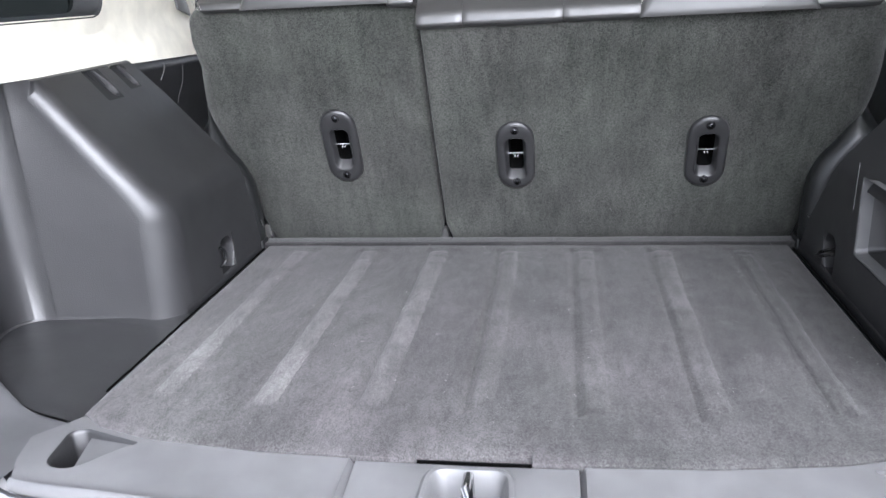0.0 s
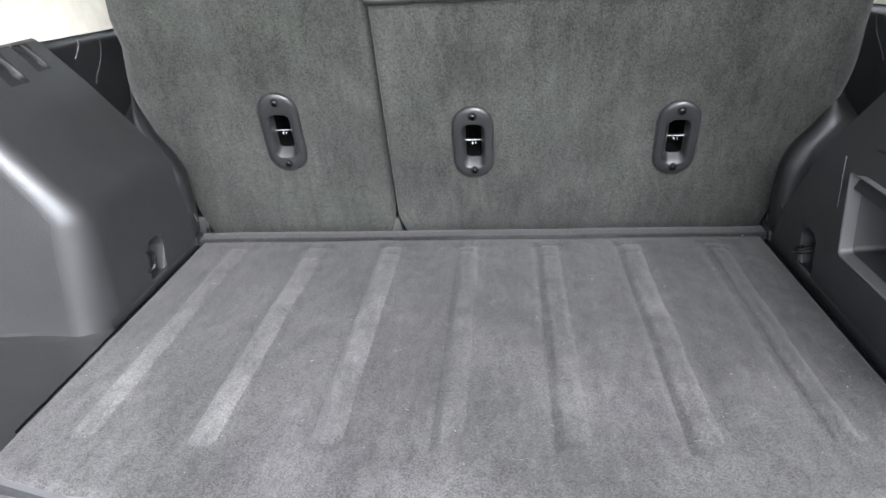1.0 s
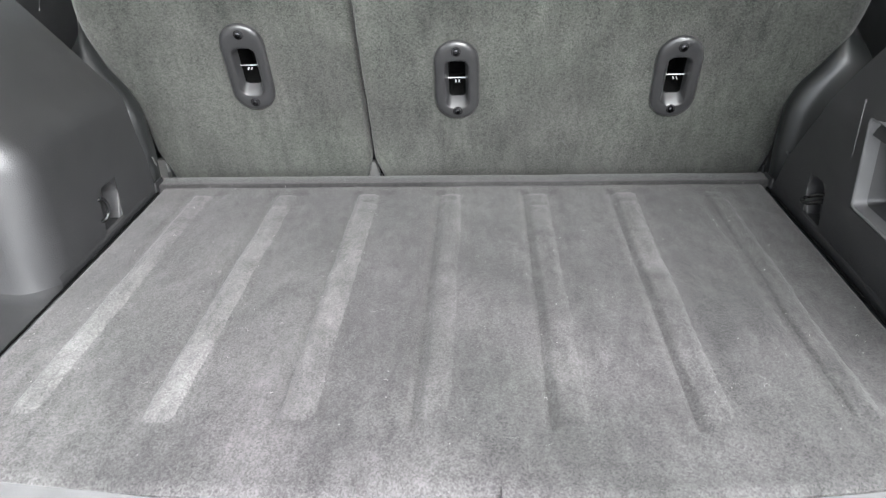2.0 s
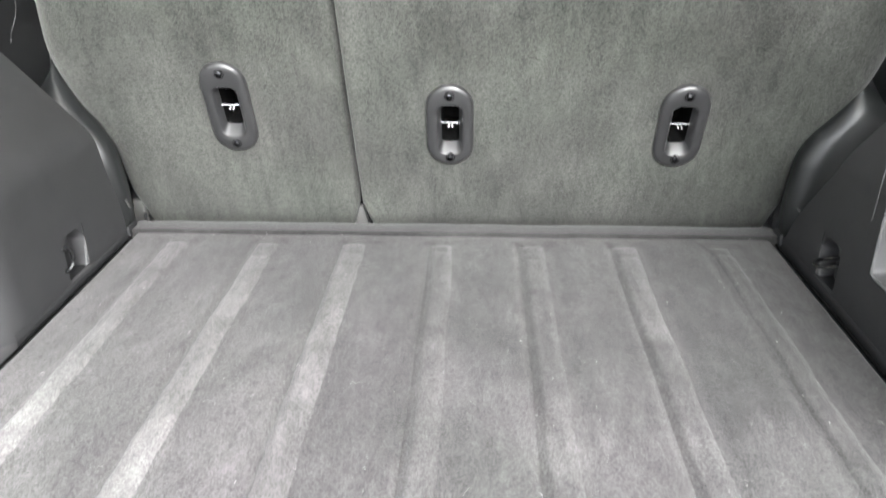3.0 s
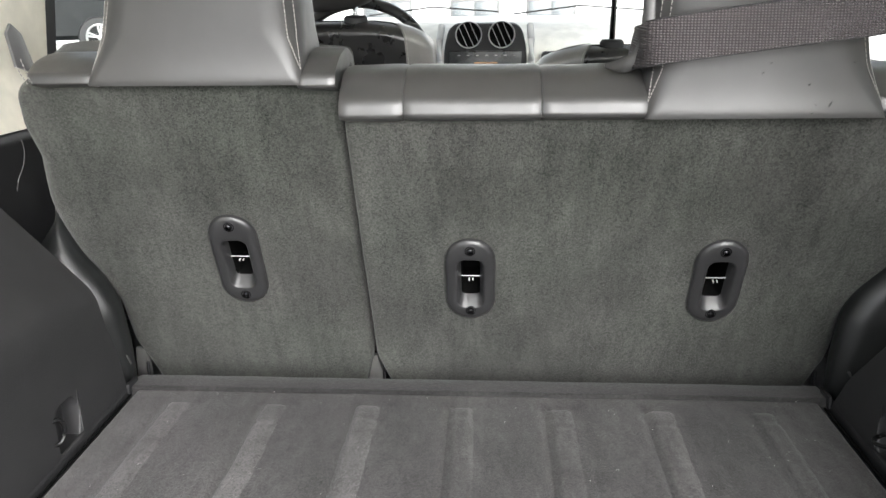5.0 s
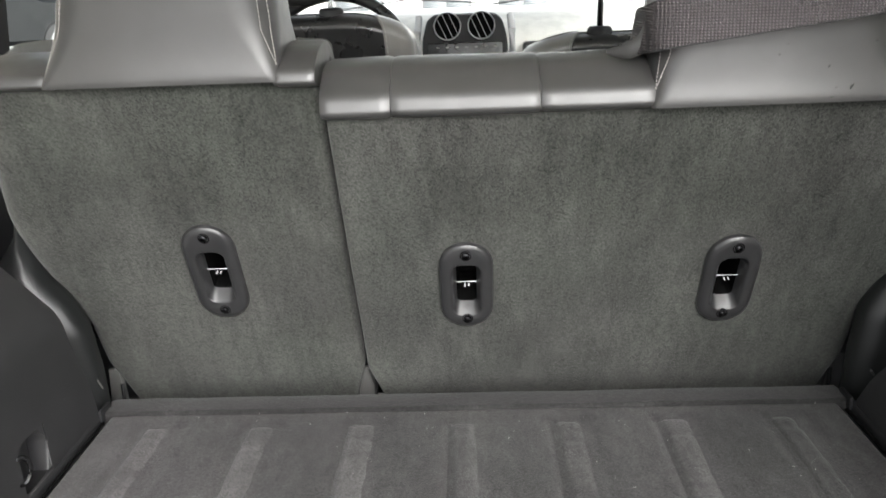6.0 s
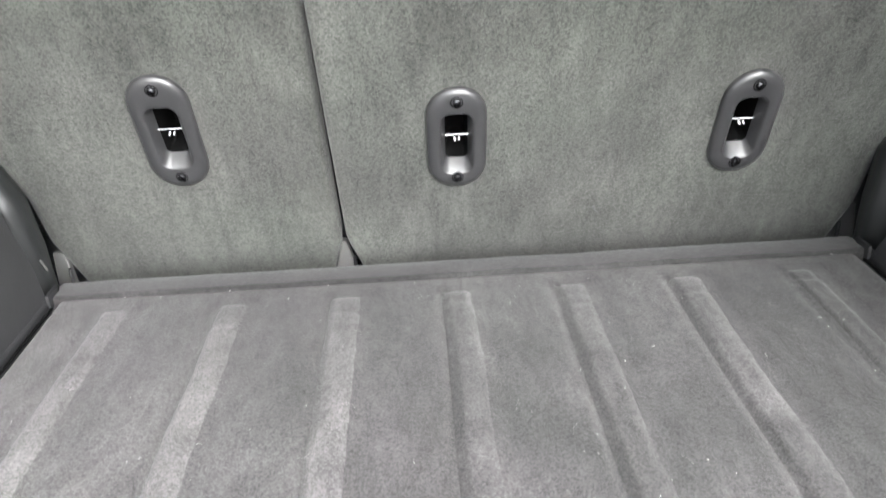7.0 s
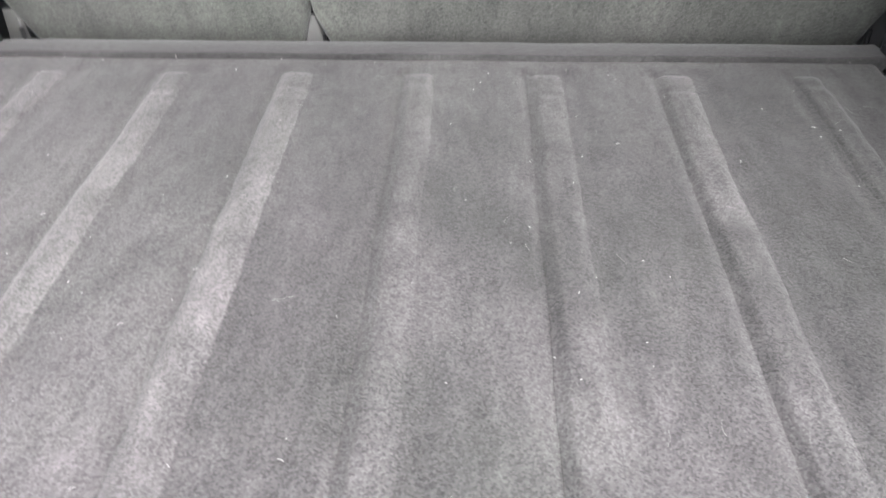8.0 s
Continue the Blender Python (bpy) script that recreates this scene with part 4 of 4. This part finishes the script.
    part("hinge_pin", tube([(x - 0.95 * w * (1 if x > 0 else -1), y - 0.002, -0.06), (x - 0.95 * w * (1 if x > 0 else -1), y, top - 0.022)], 0.0028, 6), BLACK, s)


# ---- centre seat belt ----
def belt_lip():
    """The leather edge that curves down from the upper back to the roll, with the belt coming out behind it."""
    line = smooth_loop([(0.158, -0.052, 0.4485), (0.176, -0.066, 0.4500), (0.192, -0.074, 0.4590), (0.2000, -0.077, 0.4760), (0.2030, -0.074, 0.4980), (0.2040, -0.070, 0.530)], 6, closed=False)
    rows = []
    for i, p in enumerate(line):
        a, b = Vector(line[max(i - 1, 0)]), Vector(line[min(i + 1, len(line) - 1)])
        along = (b - a).normalized()
        across = Vector((0, 1, 0)).cross(along).normalized()
        w = 0.0125 * min(1.0, 0.25 + i / 9)
        rows.append([Vector(p) + w * (0.75 * math.cos(q) * across + Vector((0, 0.5 * math.sin(q), 0))) for q in np.linspace(0, 2 * math.pi, 12, endpoint=False)])
    part("belt_lip", sheet(rows, closed=True, caps=True), LEATHER, right_seat, "grey leather lip round the belt slot")


belt_lip()


def webbing():
    m = material("belt_webbing", (0.075, 0.066, 0.068), 0.75)
    n = Nodes(m)
    wave = n.tree.nodes.new("ShaderNodeTexWave")
    wave.inputs["Scale"].default_value = 95.0
    wave.bands_direction = "X"
    n.put(n.place, wave.inputs["Vector"])
    w2 = n.tree.nodes.new("ShaderNodeTexWave")
    w2.inputs["Scale"].default_value, w2.bands_direction = 110.0, "Z"
    n.put(n.place, w2.inputs["Vector"])
    h = n.calc("MULTIPLY", wave.outputs["Fac"], w2.outputs["Fac"])
    n.bump(h, 0.8, 0.002)
    n.color(n.mix(h, (0.026, 0.022, 0.023), (0.105, 0.092, 0.095)))
    return m


def seat_belt():
    path = smooth_loop([(0.205, 0.05, 0.455), (0.197, 0.01, 0.462), (0.190, -0.035, 0.468), (0.192, -0.082, 0.472), (0.211, -0.118, 0.4795), (0.314, -0.130, 0.4945), (0.444, -0.130, 0.512), (0.578, -0.146, 0.545), (0.66, -0.19, 0.80)], 8, closed=False)
    rows = []
    for i, p in enumerate(path):
        a, b = path[max(i - 1, 0)], path[min(i + 1, len(path) - 1)]
        t = Vector(b - a).normalized()
        face = Vector((-1, -0.35, 0.25)).lerp(Vector((-0.25, -1, 0.05)), min(1.0, max(0.0, (i - 18) / 14)))
        side = face.cross(t).normalized()
        nrm = t.cross(side)
        loop = [(-0.023, 0.0007), (0.023, 0.0007), (0.0235, 0), (0.023, -0.0007), (-0.023, -0.0007), (-0.0235, 0)]
        rows.append([Vector(p) + u * side + w * nrm for u, w in loop])
    b = thing("seat_belt", "brown-grey woven centre seat belt across the leather back", "seat belt")
    part("webbing", sheet(rows, closed=True, caps=True), webbing(), b)
    for k in (2, 5):
        part("selvedge", tube([r[k] for r in rows], 0.0011, 5), RUBBER, b, "darker woven belt edge")
    return b


seat_belt()


# ---- cream upper trim, windows, roof ----
def glass(name, tint):
    m = bpy.data.materials.new(name)
    m.use_nodes = True
    t = m.node_tree
    t.nodes.remove(t.nodes["Principled BSDF"])
    mix, clear, gloss = (t.nodes.new(k) for k in ("ShaderNodeMixShader", "ShaderNodeBsdfTransparent", "ShaderNodeBsdfGlossy"))
    clear.inputs["Color"].default_value = (*tint, 1)
    gloss.inputs["Roughness"].default_value = 0.02
    mix.inputs[0].default_value = 0.015
    t.links.new(clear.outputs[0], mix.inputs[1])
    t.links.new(gloss.outputs[0], mix.inputs[2])
    t.links.new(mix.outputs[0], t.nodes["Material Output"].inputs["Surface"])
    return m


GLASS = glass("clear_glass", (0.86, 0.88, 0.87))
PRIVACY = glass("privacy_glass", (0.15, 0.17, 0.16))
TINTED = glass("tinted_glass", (0.76, 0.79, 0.77))


def upper_side(side, name):
    """Cream wall from the waist to the roof, with the quarter window and the side door windows."""
    wall = thing(name, "cream plastic upper side trim with window openings", "wall", kind="structure")
    def lean(z):
        return 0.655 + 0.02 * min(1, (z - 0.362) / 0.05) - 0.12 * max(0, z - 0.42)
    windows = [(-0.46, -0.115, 0.438, 0.80), (0.262, 1.02, 0.400, 0.84), (1.10, 1.75, 0.400, 0.82)]
    ys = sorted({-0.80, -0.7, -0.3, -0.05, 0.05, 0.12, 0.16, 1.06, 1.4, 2.0, 0.5, *(w[k] for w in windows for k in (0, 1))})
    zs = sorted({0.362, 0.368, 0.39, 0.42, 0.6, 0.9, 0.98, *(w[k] for w in windows for k in (2, 3))})
    for out, nm, mat in ((0.0, "inner_trim", CREAM), (0.06, "outer_skin", GREY_METAL)):
        v, f = sheet([[(side * (lean(z) + out), y, z + sag(y) * max(0.0, 1 - (z - 0.362) / 0.04)) for z in zs] for y in ys])
        keep = []
        for q in f:
            c = np.mean([v[i] for i in q], 0)
            if not any(w[0] < c[1] < w[1] and w[2] < c[2] < w[3] for w in windows):
                keep.append(q)
        part(nm, (v, keep), mat, wall)
    for k, (a, b, c, d) in enumerate(windows):
        loop = rounded([(a, c), (b, c), (b - 0.02, d), (a + 0.01, d)], 0.035, 6)
        ring = [(side * (lean(z) - 0.002), y, z) for y, z in inset(loop, -0.004)]
        v, f = sheet([[(side * (lean(z) - 0.001), y, z) for y, z in inset(loop, -0.03)], ring, [(side * (lean(z) + 0.002), y, z) for y, z in loop], [(side * (lean(z) + 0.05), y, z) for y, z in inset(loop, 0.006)]], closed=True)
        nF = len(loop)
        part("window_reveal", (v, f[:nF]), CREAM if k == 0 else RUBBER, wall)
        part("window_frame", (v, f[nF:]), RUBBER, wall, "black window seal")
        g = part("pane", ([(side * (lean(z) + 0.045), y, z) for y, z in inset(loop, 0.002)], [tuple(range(nF))]), (PRIVACY, TINTED, GLASS)[k], wall)
        g.visible_shadow = k < 2
    return wall


upper_side(-1, "wall_left")
upper_side(1, "wall_right")

# grey belt guide by the pillar
guide = tagged(part("belt_guide", plate([(0.115, 0.438), (0.165, 0.423), (0.140, 0.483), (0.118, 0.498), (0.105, 0.485)], lambda u, v, n: (-0.655 + n, u, v), [(0, 0), (0, 0.004), (0.002, 0.005)]), GREY_METAL), "grey plastic belt guide on the cream pillar", "belt guide")

lower = thing("body_side", "dark lower door trims", "wall", kind="structure")
for side in (-1, 1):
    part("door_trim", sheet([[(side * x, y, z) for x, z in ((0.70, -0.35), (0.70, 0.30), (0.665, 0.37), (0.72, 0.39))] for y in np.linspace(0.40, 2.1, 12)]), PLASTIC, lower)
    part("outer_panel", sheet([[(side * x, y, z) for x, z in ((0.78, -0.45), (0.80, 0.0), (0.76, 0.38), (0.70, 0.40))] for y in np.linspace(-0.84, 2.1, 12)]), GREY_METAL, lower)
rows = []
for y in np.linspace(-0.82, 1.45, 16):
    rows.append([(x, y, 0.985 + 0.03 * (1 - (x / 0.6) ** 2)) for x in np.linspace(-0.62, 0.62, 13)])
tagged(part("ceiling", joined(sheet(rows), sheet([[(x * 1.03, y, z + 0.05) for x, y, z in r] for r in rows])), CREAM), "cream headliner", "ceiling", kind="structure")
tagged(part("cabin_floor", box(-0.74, 0.74, 0.51, 2.36, -0.45, -0.38, 0.01), MATT_BLACK), "dark cabin floor", "floor", kind="structure")
gate = thing("tailgate", "raised open grey steel tailgate", "tailgate")
part("gate_panel", box(-0.6, 0.6, -1.75, -0.86, 1.06, 1.12, 0.02), GREY_METAL, gate).matrix_world = Matrix.Translation((0, -0.86, 1.08)) @ pose(0, 0, 0, -22) @ Matrix.Translation((0, 0.86, -1.08))


# ---- front of the cabin ----
def smooth_edges(loop):
    """A closed loop of four rounded corners, seven points each, with the runs between them divided."""
    out = []
    for i, p in enumerate(loop):
        q = loop[(i + 1) % len(loop)]
        k = 14 if i % 7 == 6 else 1
        out += [(p[0] + (q[0] - p[0]) * t / k, p[1] + (q[1] - p[1]) * t / k) for t in range(k)]
    return out


def front_seat(x, top, y, gap, post, wing_width, label):
    s = thing("front_seat", label, "front seat", (x, y, -0.3), "front seats")
    s.location = (0, 0, 0)

    def level(z):
        """Half width, half depth and middle of the backrest at a height."""
        k = max(0.0, (z - (top - 0.03)) / 0.03)
        return 0.245 - 0.02 * max(0, z) / top - 0.02 * k**2.5, 0.065 * math.sqrt(max(0.08, 1 - k * k)), y - 0.30 * (z - top)

    def shoulder(u, z):
        """The top falls away towards both sides."""
        return z - 0.045 * max(0.0, (abs(u) - 0.09) / 0.15) ** 2 * max(0.0, 1 - (top - z) / 0.25)
    heights = [*np.linspace(-0.35, top - 0.03, 16), *(top - 0.03 + 0.03 * np.sin(np.linspace(0.2, math.pi / 2, 8)))]
    rows = []
    for z in heights:
        w, d, yc = level(z)
        rows.append([(x + u, yc + v, shoulder(u, z)) for u, v in smooth_edges(rounded([(-w, d), (-w, -d), (w, -d), (w, d)], 0.045, 6))])
    part("backrest", sheet(rows, closed=True, caps=True), LEATHER_BLACK, s, "dark leather backrest")
    for e in (-1, 1):
        wing, seam = [], []
        for z in [h for h in heights if h > top - 0.30][:-1]:
            w, d, yc = level(z)
            inner = w - wing_width
            wing.append([(x + e * u, yc + v, shoulder(u, z) + 0.003) for u, v in smooth_edges(rounded([(inner, d + 0.003), (inner, -d - 0.003), (w + 0.003, -d - 0.003), (w + 0.003, d + 0.003)], [0.004, 0.004, 0.047, 0.047], 6))])
            seam.append((x + e * (inner + 0.005), yc - d - 0.0035, shoulder(inner, z) + 0.003))
        # The wings' paler colour paints the light they catch from the windscreen.
        panel = part("side_wing", sheet(wing, closed=True, caps=True), LEATHER_LIT, s, "leather side wing painted pale for the windscreen light")
        part("stitching", stitches(seam, 0.009, 0.0010), THREAD, panel)
    for dx in (-0.065, 0.065):
        q = part("headrest_post", tube([(x + dx, y - 0.01, top - 0.02), (x + dx, y - 0.01 - 0.07 * gap, top + gap + 0.02)], 0.006, 10), post, s, "steel headrest post")
        part("post_collar", sheet([[(x + dx + r * math.cos(a), y - 0.01 + r * math.sin(a), z) for a in np.linspace(0, 2 * math.pi, 16, endpoint=False)] for r, z in ((0.025, top - 0.012), (0.025, top + 0.006), (0.020, top + 0.011), (0.008, top + 0.012))], closed=True), RUBBER, q, "black plastic collar")
    rows = []
    for z in top + gap + 0.2 * (0.5 - 0.5 * np.cos(np.linspace(0.12, math.pi - 0.12, 14))):
        k = math.sqrt(max(0.03, 1 - ((z - top - gap - 0.1) / 0.1) ** 4))
        rows.append([(x + p[0], y - 0.03 + p[1], z) for p in rounded([(-0.13 * k, 0.05 * k), (-0.13 * k, -0.05 * k), (0.13 * k, -0.05 * k), (0.13 * k, 0.05 * k)], 0.03, 5)])
    part("headrest", sheet(rows, closed=True, caps=True), LEATHER, s)
    return s


front_seat(-0.325, 0.478, 0.72, 0.018, CHROME, 0.055, "dark leather driver's seat with headrest")
front_seat(0.341, 0.424, 0.72, 0.109, STEEL, 0.100, "dark leather passenger seat with headrest")


def dashboard():
    d = thing("dashboard", "light grey dashboard with a dark centre stack", "dashboard", (0.047, -0.185, 0.134))
    rows = []
    for x in np.linspace(-0.70, 0.70, 30):
        rows.append([(x, y, z) for y, z in rounded([(1.65, -0.3), (1.65, 0.16), (1.69, 0.255), (1.82, 0.30), (2.38, 0.31)], [0, 0.05, 0.05, 0.05, 0], 4)])
    part("dash_body", sheet(rows), plastic("dash_plastic", (0.70, 0.69, 0.65), 0.6), d, "light grey dash moulding")
    stack = part("centre_console", sheet([[(x, y, z) for x, z in [(-0.041 + (p[0] + 0.041) * k, p[1]) for p in rounded([(-0.167, -0.3), (0.085, -0.3), (0.085, 0.235), (0.066, 0.308), (-0.148, 0.308), (-0.167, 0.235)], [0, 0, 0.03, 0.03, 0.03, 0.03], 5)]] for y, k in ((1.75, 1.0), (1.645, 1.0), (1.637, 0.96))], closed=True, caps=True), RUBBER, d, "dark grey centre stack")
    for x in (-0.091, 0.008):
        z = 0.277
        ring = part("air_vent", sheet([[(x + r * math.cos(a), y, z + r * math.sin(a)) for a in np.linspace(0, 2 * math.pi, 32, endpoint=False)] for r, y in ((0.0395, 1.642), (0.0405, 1.628), (0.0390, 1.622), (0.0370, 1.630), (0.0360, 1.66))], closed=True), WHITE_BAR, stack, "round chrome-ringed air vent")
        part("vent_core", ([(x + 0.0372 * math.cos(a), 1.6345, z + 0.0372 * math.sin(a)) for a in np.linspace(0, 2 * math.pi, 32, endpoint=False)], [tuple(range(32))]), DEEP, ring)
        for k in (-1, 0, 1):
            c, l = k * 0.018, math.sqrt(0.0362**2 - (k * 0.018) ** 2)
            u = Vector((math.cos(2.0), 0, math.sin(2.0)))
            w = Vector((-u.z, 0, u.x))
            o = Vector((x, 1.630, z)) + c * w
            part("vane", tube([o - l * u, o + l * u], 0.0010, 5), WHITE_BAR, ring)
    radio = part("radio", box(-0.152, 0.070, 1.626, 1.66, 0.10, 0.230, 0.004), PLASTIC_BLACK, stack, "black radio with a disc slot")
    part("disc_slot", box(-0.130, 0.048, 1.6225, 1.63, 0.186, 0.191, 0.001, 1), BLACK, radio)
    part("slot_edge", box(-0.076, -0.004, 1.6215, 1.63, 0.1935, 0.1965, 0.0008, 1), material("amber_strip", (0.5, 0.22, 0.08), 0.5), radio)
    for k in range(7):
        part("button", box(-0.125 + 0.028 * k, -0.116 + 0.028 * k, 1.6225, 1.63, 0.2155, 0.2185, 0.0008, 1), THREAD, radio)
    for x in (-0.141, 0.058):
        part("knob", tube([(x, 1.615, 0.174), (x, 1.635, 0.174)], 0.007, 12), CHROME, radio)
    for x in (-0.180, 0.098):
        part("side_rail", tube([(x, 1.636, -0.1), (x, 1.634, 0.20), (x, 1.65, 0.26), (x * 0.98, 1.70, 0.30)], 0.011, 10), WHITE_BAR, d, "silver side rail")
    part("glove_slot", box(0.13, 0.46, 1.642, 1.68, 0.165, 0.225, 0.01), PLASTIC_BLACK, d)
    return d


dashboard()


def steering_wheel():
    w = thing("steering_wheel", "dark leather steering wheel", "steering wheel", (-0.025, -0.24, 0.12))
    c, r = Vector((-0.300, 1.34, 0.215)), 0.190
    up = Vector((0, 0.40, 0.92)).normalized()
    part("rim", tube([c + r * (math.cos(a) * Vector((1, 0, 0)) + math.sin(a) * up) for a in np.linspace(0, 2 * math.pi, 48, endpoint=False)], 0.0145, 10, True), LEATHER_BLACK, w)
    part("hub", box(-0.300 - 0.07, -0.300 + 0.07, 1.31, 1.36, 0.15, 0.27, 0.03, 4), PLASTIC_BLACK, w)
    for a in (0.1, math.pi - 0.1, -1.57):
        part("spoke", tube([c + 0.05 * (math.cos(a) * Vector((1, 0, 0)) + math.sin(a) * up), c + 0.19 * (math.cos(a) * Vector((1, 0, 0)) + math.sin(a) * up)], 0.014, 8), PLASTIC_BLACK, w)
    return w


steering_wheel()
shield = thing("windscreen", "clear windscreen with wipers", "windscreen", (0.03, -0.18, 0.134), kind="structure")
g = part("pane", ([(-0.66, 2.38, 0.31), (0.66, 2.38, 0.31), (0.58, 1.45, 1.0), (-0.58, 1.45, 1.0)], [(0, 1, 2, 3)]), GLASS, shield)
g.visible_shadow = False
for x0, x1 in ((-0.5, 0.02), (0.08, 0.6)):
    part("wiper", tube([(x0, 2.46, 0.315), ((x0 + x1) / 2, 2.44, 0.345), (x1, 2.45, 0.325)], 0.0032, 6), RUBBER, shield, "black wiper blade")
bonnet = tagged(part("bonnet", sheet([[(x, y, 0.41 - 0.10 * ((y - 2.16) / 1.2) ** 2 - 0.06 * (x / 0.8) ** 2) for x in np.linspace(-0.8, 0.8, 13)] for y in np.linspace(2.16, 3.4, 10)]), material("silver_paint", (0.55, 0.55, 0.55), 0.3, 0.2, 0.5)), "pale painted bonnet beyond the windscreen", "bonnet")


# ---- outside ----
WINDOW_GLASS = material("window_glass", (0.10, 0.11, 0.115), 0.08)


def building():
    b = thing("white_building", "pale rendered building with framed windows ahead", "building", (0, 22, GROUND_Z))
    b.location = (0, 0, 0)
    part("wall", box(-12, 14, 20.5, 25, GROUND_Z, 5.5, 0.02), RENDERED, b)
    part("roof", box(-12.3, 14.3, 20.2, 25.3, 5.5, 5.8, 0.02), RENDERED, b)
    for x in (-9, -6, -3.4, -1.1, 0.9, 4.2, 7.5, 10.5):
        w = part("window", box(x, x + 1.3, 20.47, 20.55, -0.62, 1.38, 0.01), GREY_METAL, b)
        for k in range(2):
            for j in range(2):
                part("pane", box(x + 0.07 + 0.6 * k, x + 0.63 + 0.6 * k, 20.455, 20.5, -0.55 + 0.97 * j, 0.31 + 0.97 * j, 0.005), WINDOW_GLASS, w)
    return b


building()


def parked_car():
    """A dark pick-up side on, beyond the door glass."""
    c = thing("parked_car", "black parked off-road car on the pale yard", "car", (-9, 15, GROUND_Z))
    c.location = (0, 0, 0)
    paint = material("black_paint", (0.008, 0.009, 0.010), 0.45, 0.0, 0.0, 0.2)
    alloy = material("alloy", (0.30, 0.30, 0.30), 0.4, 0.6)
    g, BIG = GROUND_Z, 1.15
    side = [(-2.3, 0.33), (2.25, 0.33), (2.3, 0.75), (2.2, 1.02), (1.1, 1.1), (0.55, 1.62), (-1.75, 1.66), (-2.2, 1.1), (-2.35, 0.8)]
    loop = rounded(side, 0.1, 4)
    rows = [[(u, v) for u, v in inset(loop, d)] for d in (0.08, 0.0, 0.0, 0.08)]
    def at(u, v, w):
        return (-7.97 + BIG * ((u - 1.4) * 0.90 + (w - 0.9) * 0.44), 15.06 + BIG * ((u - 1.4) * 0.44 - (w - 0.9) * 0.90), g + BIG * v)
    part("body", sheet([[at(u, v, w) for u, v in r] for r, w in zip(rows, (-0.9, -0.82, 0.82, 0.9))], closed=True, caps=True), paint, c)
    for u in (-1.45, 1.4):
        for w in (-0.86, 0.86):
            e = 1 if w > 0 else -1
            tyre = part("wheel", sheet([[at(u + r * math.cos(a), 0.36 + r * math.sin(a), w + e * o) for a in np.linspace(0, 2 * math.pi, 36, endpoint=False)] for r, o in ((0.2, -0.1), (0.35, -0.1), (0.365, -0.07), (0.365, 0.05), (0.345, 0.08), (0.25, 0.085), (0.245, 0.05))], closed=True), RUBBER, c, "black tyre on a silver rim")
            def hoop(profile):
                return sheet([[at(u + r * math.cos(a), 0.36 + r * math.sin(a), w + e * o) for a in np.linspace(0, 2 * math.pi, 36, endpoint=False)] for r, o in profile], closed=True)
            rim = part("rim", hoop(((0.248, 0.06), (0.246, 0.078), (0.236, 0.082), (0.216, 0.074), (0.206, 0.02))), alloy, tyre)
            part("brake_disc", hoop(((0.21, 0.0), (0.02, 0.0))), STEEL, rim)
            part("hub_cap", hoop(((0.055, 0.02), (0.055, 0.075), (0.04, 0.085), (0.001, 0.086))), alloy, rim)
            for k in range(5):
                for turn in (-0.14, 0.14):
                    a = k * 2 * math.pi / 5 + 0.3 + turn
                    q = [(0.03, a - 0.35), (0.225, a - 0.075), (0.225, a + 0.075), (0.03, a + 0.35)]
                    part("spoke", sheet([[at(u + r * math.cos(b), 0.36 + r * math.sin(b), w + e * o) for r, b in q] for o in (0.03, 0.066, 0.072)], closed=True, caps=True), alloy, rim)
    for u0, u1 in ((-1.5, -0.5), (-0.4, 0.45)):
        part("window", ([at(u0, 1.12, 0.905), at(u1 + 0.1, 1.12, 0.905), at(u1 - 0.1, 1.56, 0.9), at(u0, 1.58, 0.9)], [(0, 1, 2, 3)]), material("dark_glass", (0.02, 0.025, 0.025), 0.05), c)
    part("running_board", sheet([[at(u, 0.27, w) for w in (0.84, 0.98)] for u in (-1.0, 0.95)] + [[at(0.95, 0.22, w) for w in (0.84, 0.98)]]), RUBBER, c)
    return c


parked_car()


# ---- lint on the mat ----
def lint():
    rng = random.Random(4)
    pieces = []
    for k in range(110):
        x, y = rng.uniform(-0.46, 0.46), rng.uniform(-0.66, -0.02)
        a, l = rng.uniform(0, 6.28), rng.choice((0.0006, 0.0008, 0.001, 0.0014, 0.004))
        z = lumps(x, y) + 0.0012
        for c in RIB_X:
            if abs(x - c) < 0.018:
                z += 0.0036
        p = Vector((x, y, z))
        q = p + Vector((l * math.cos(a), l * math.sin(a), 0.0004))
        pieces.append(tube([p, (p + q) / 2 + Vector((0.0003, 0.0004, 0.0006)), q], rng.uniform(0.00016, 0.00030), 4))
    for k in range(45):
        x, y, a, l = rng.uniform(-0.45, 0.45), rng.uniform(-0.64, -0.06), rng.uniform(0, 6.28), rng.uniform(0.006, 0.016)
        bend = rng.uniform(-0.6, 0.6)
        hair = []
        for t in np.linspace(0, 1, 6):
            hx, hy = x + l * t * math.cos(a + bend * t), y + l * t * math.sin(a + bend * t)
            up = 0.0036 if any(abs(hx - c) < 0.018 for c in RIB_X) else 0.0
            hair.append((hx, hy, lumps(hx, hy) + 0.0012 + up))
        pieces.append(tube(hair, 0.00006, 3))
    return tagged(part("lint", joined(*pieces), LINT), "tiny white lint specks scattered on the carpet", "lint", kind="stuff")


lint()
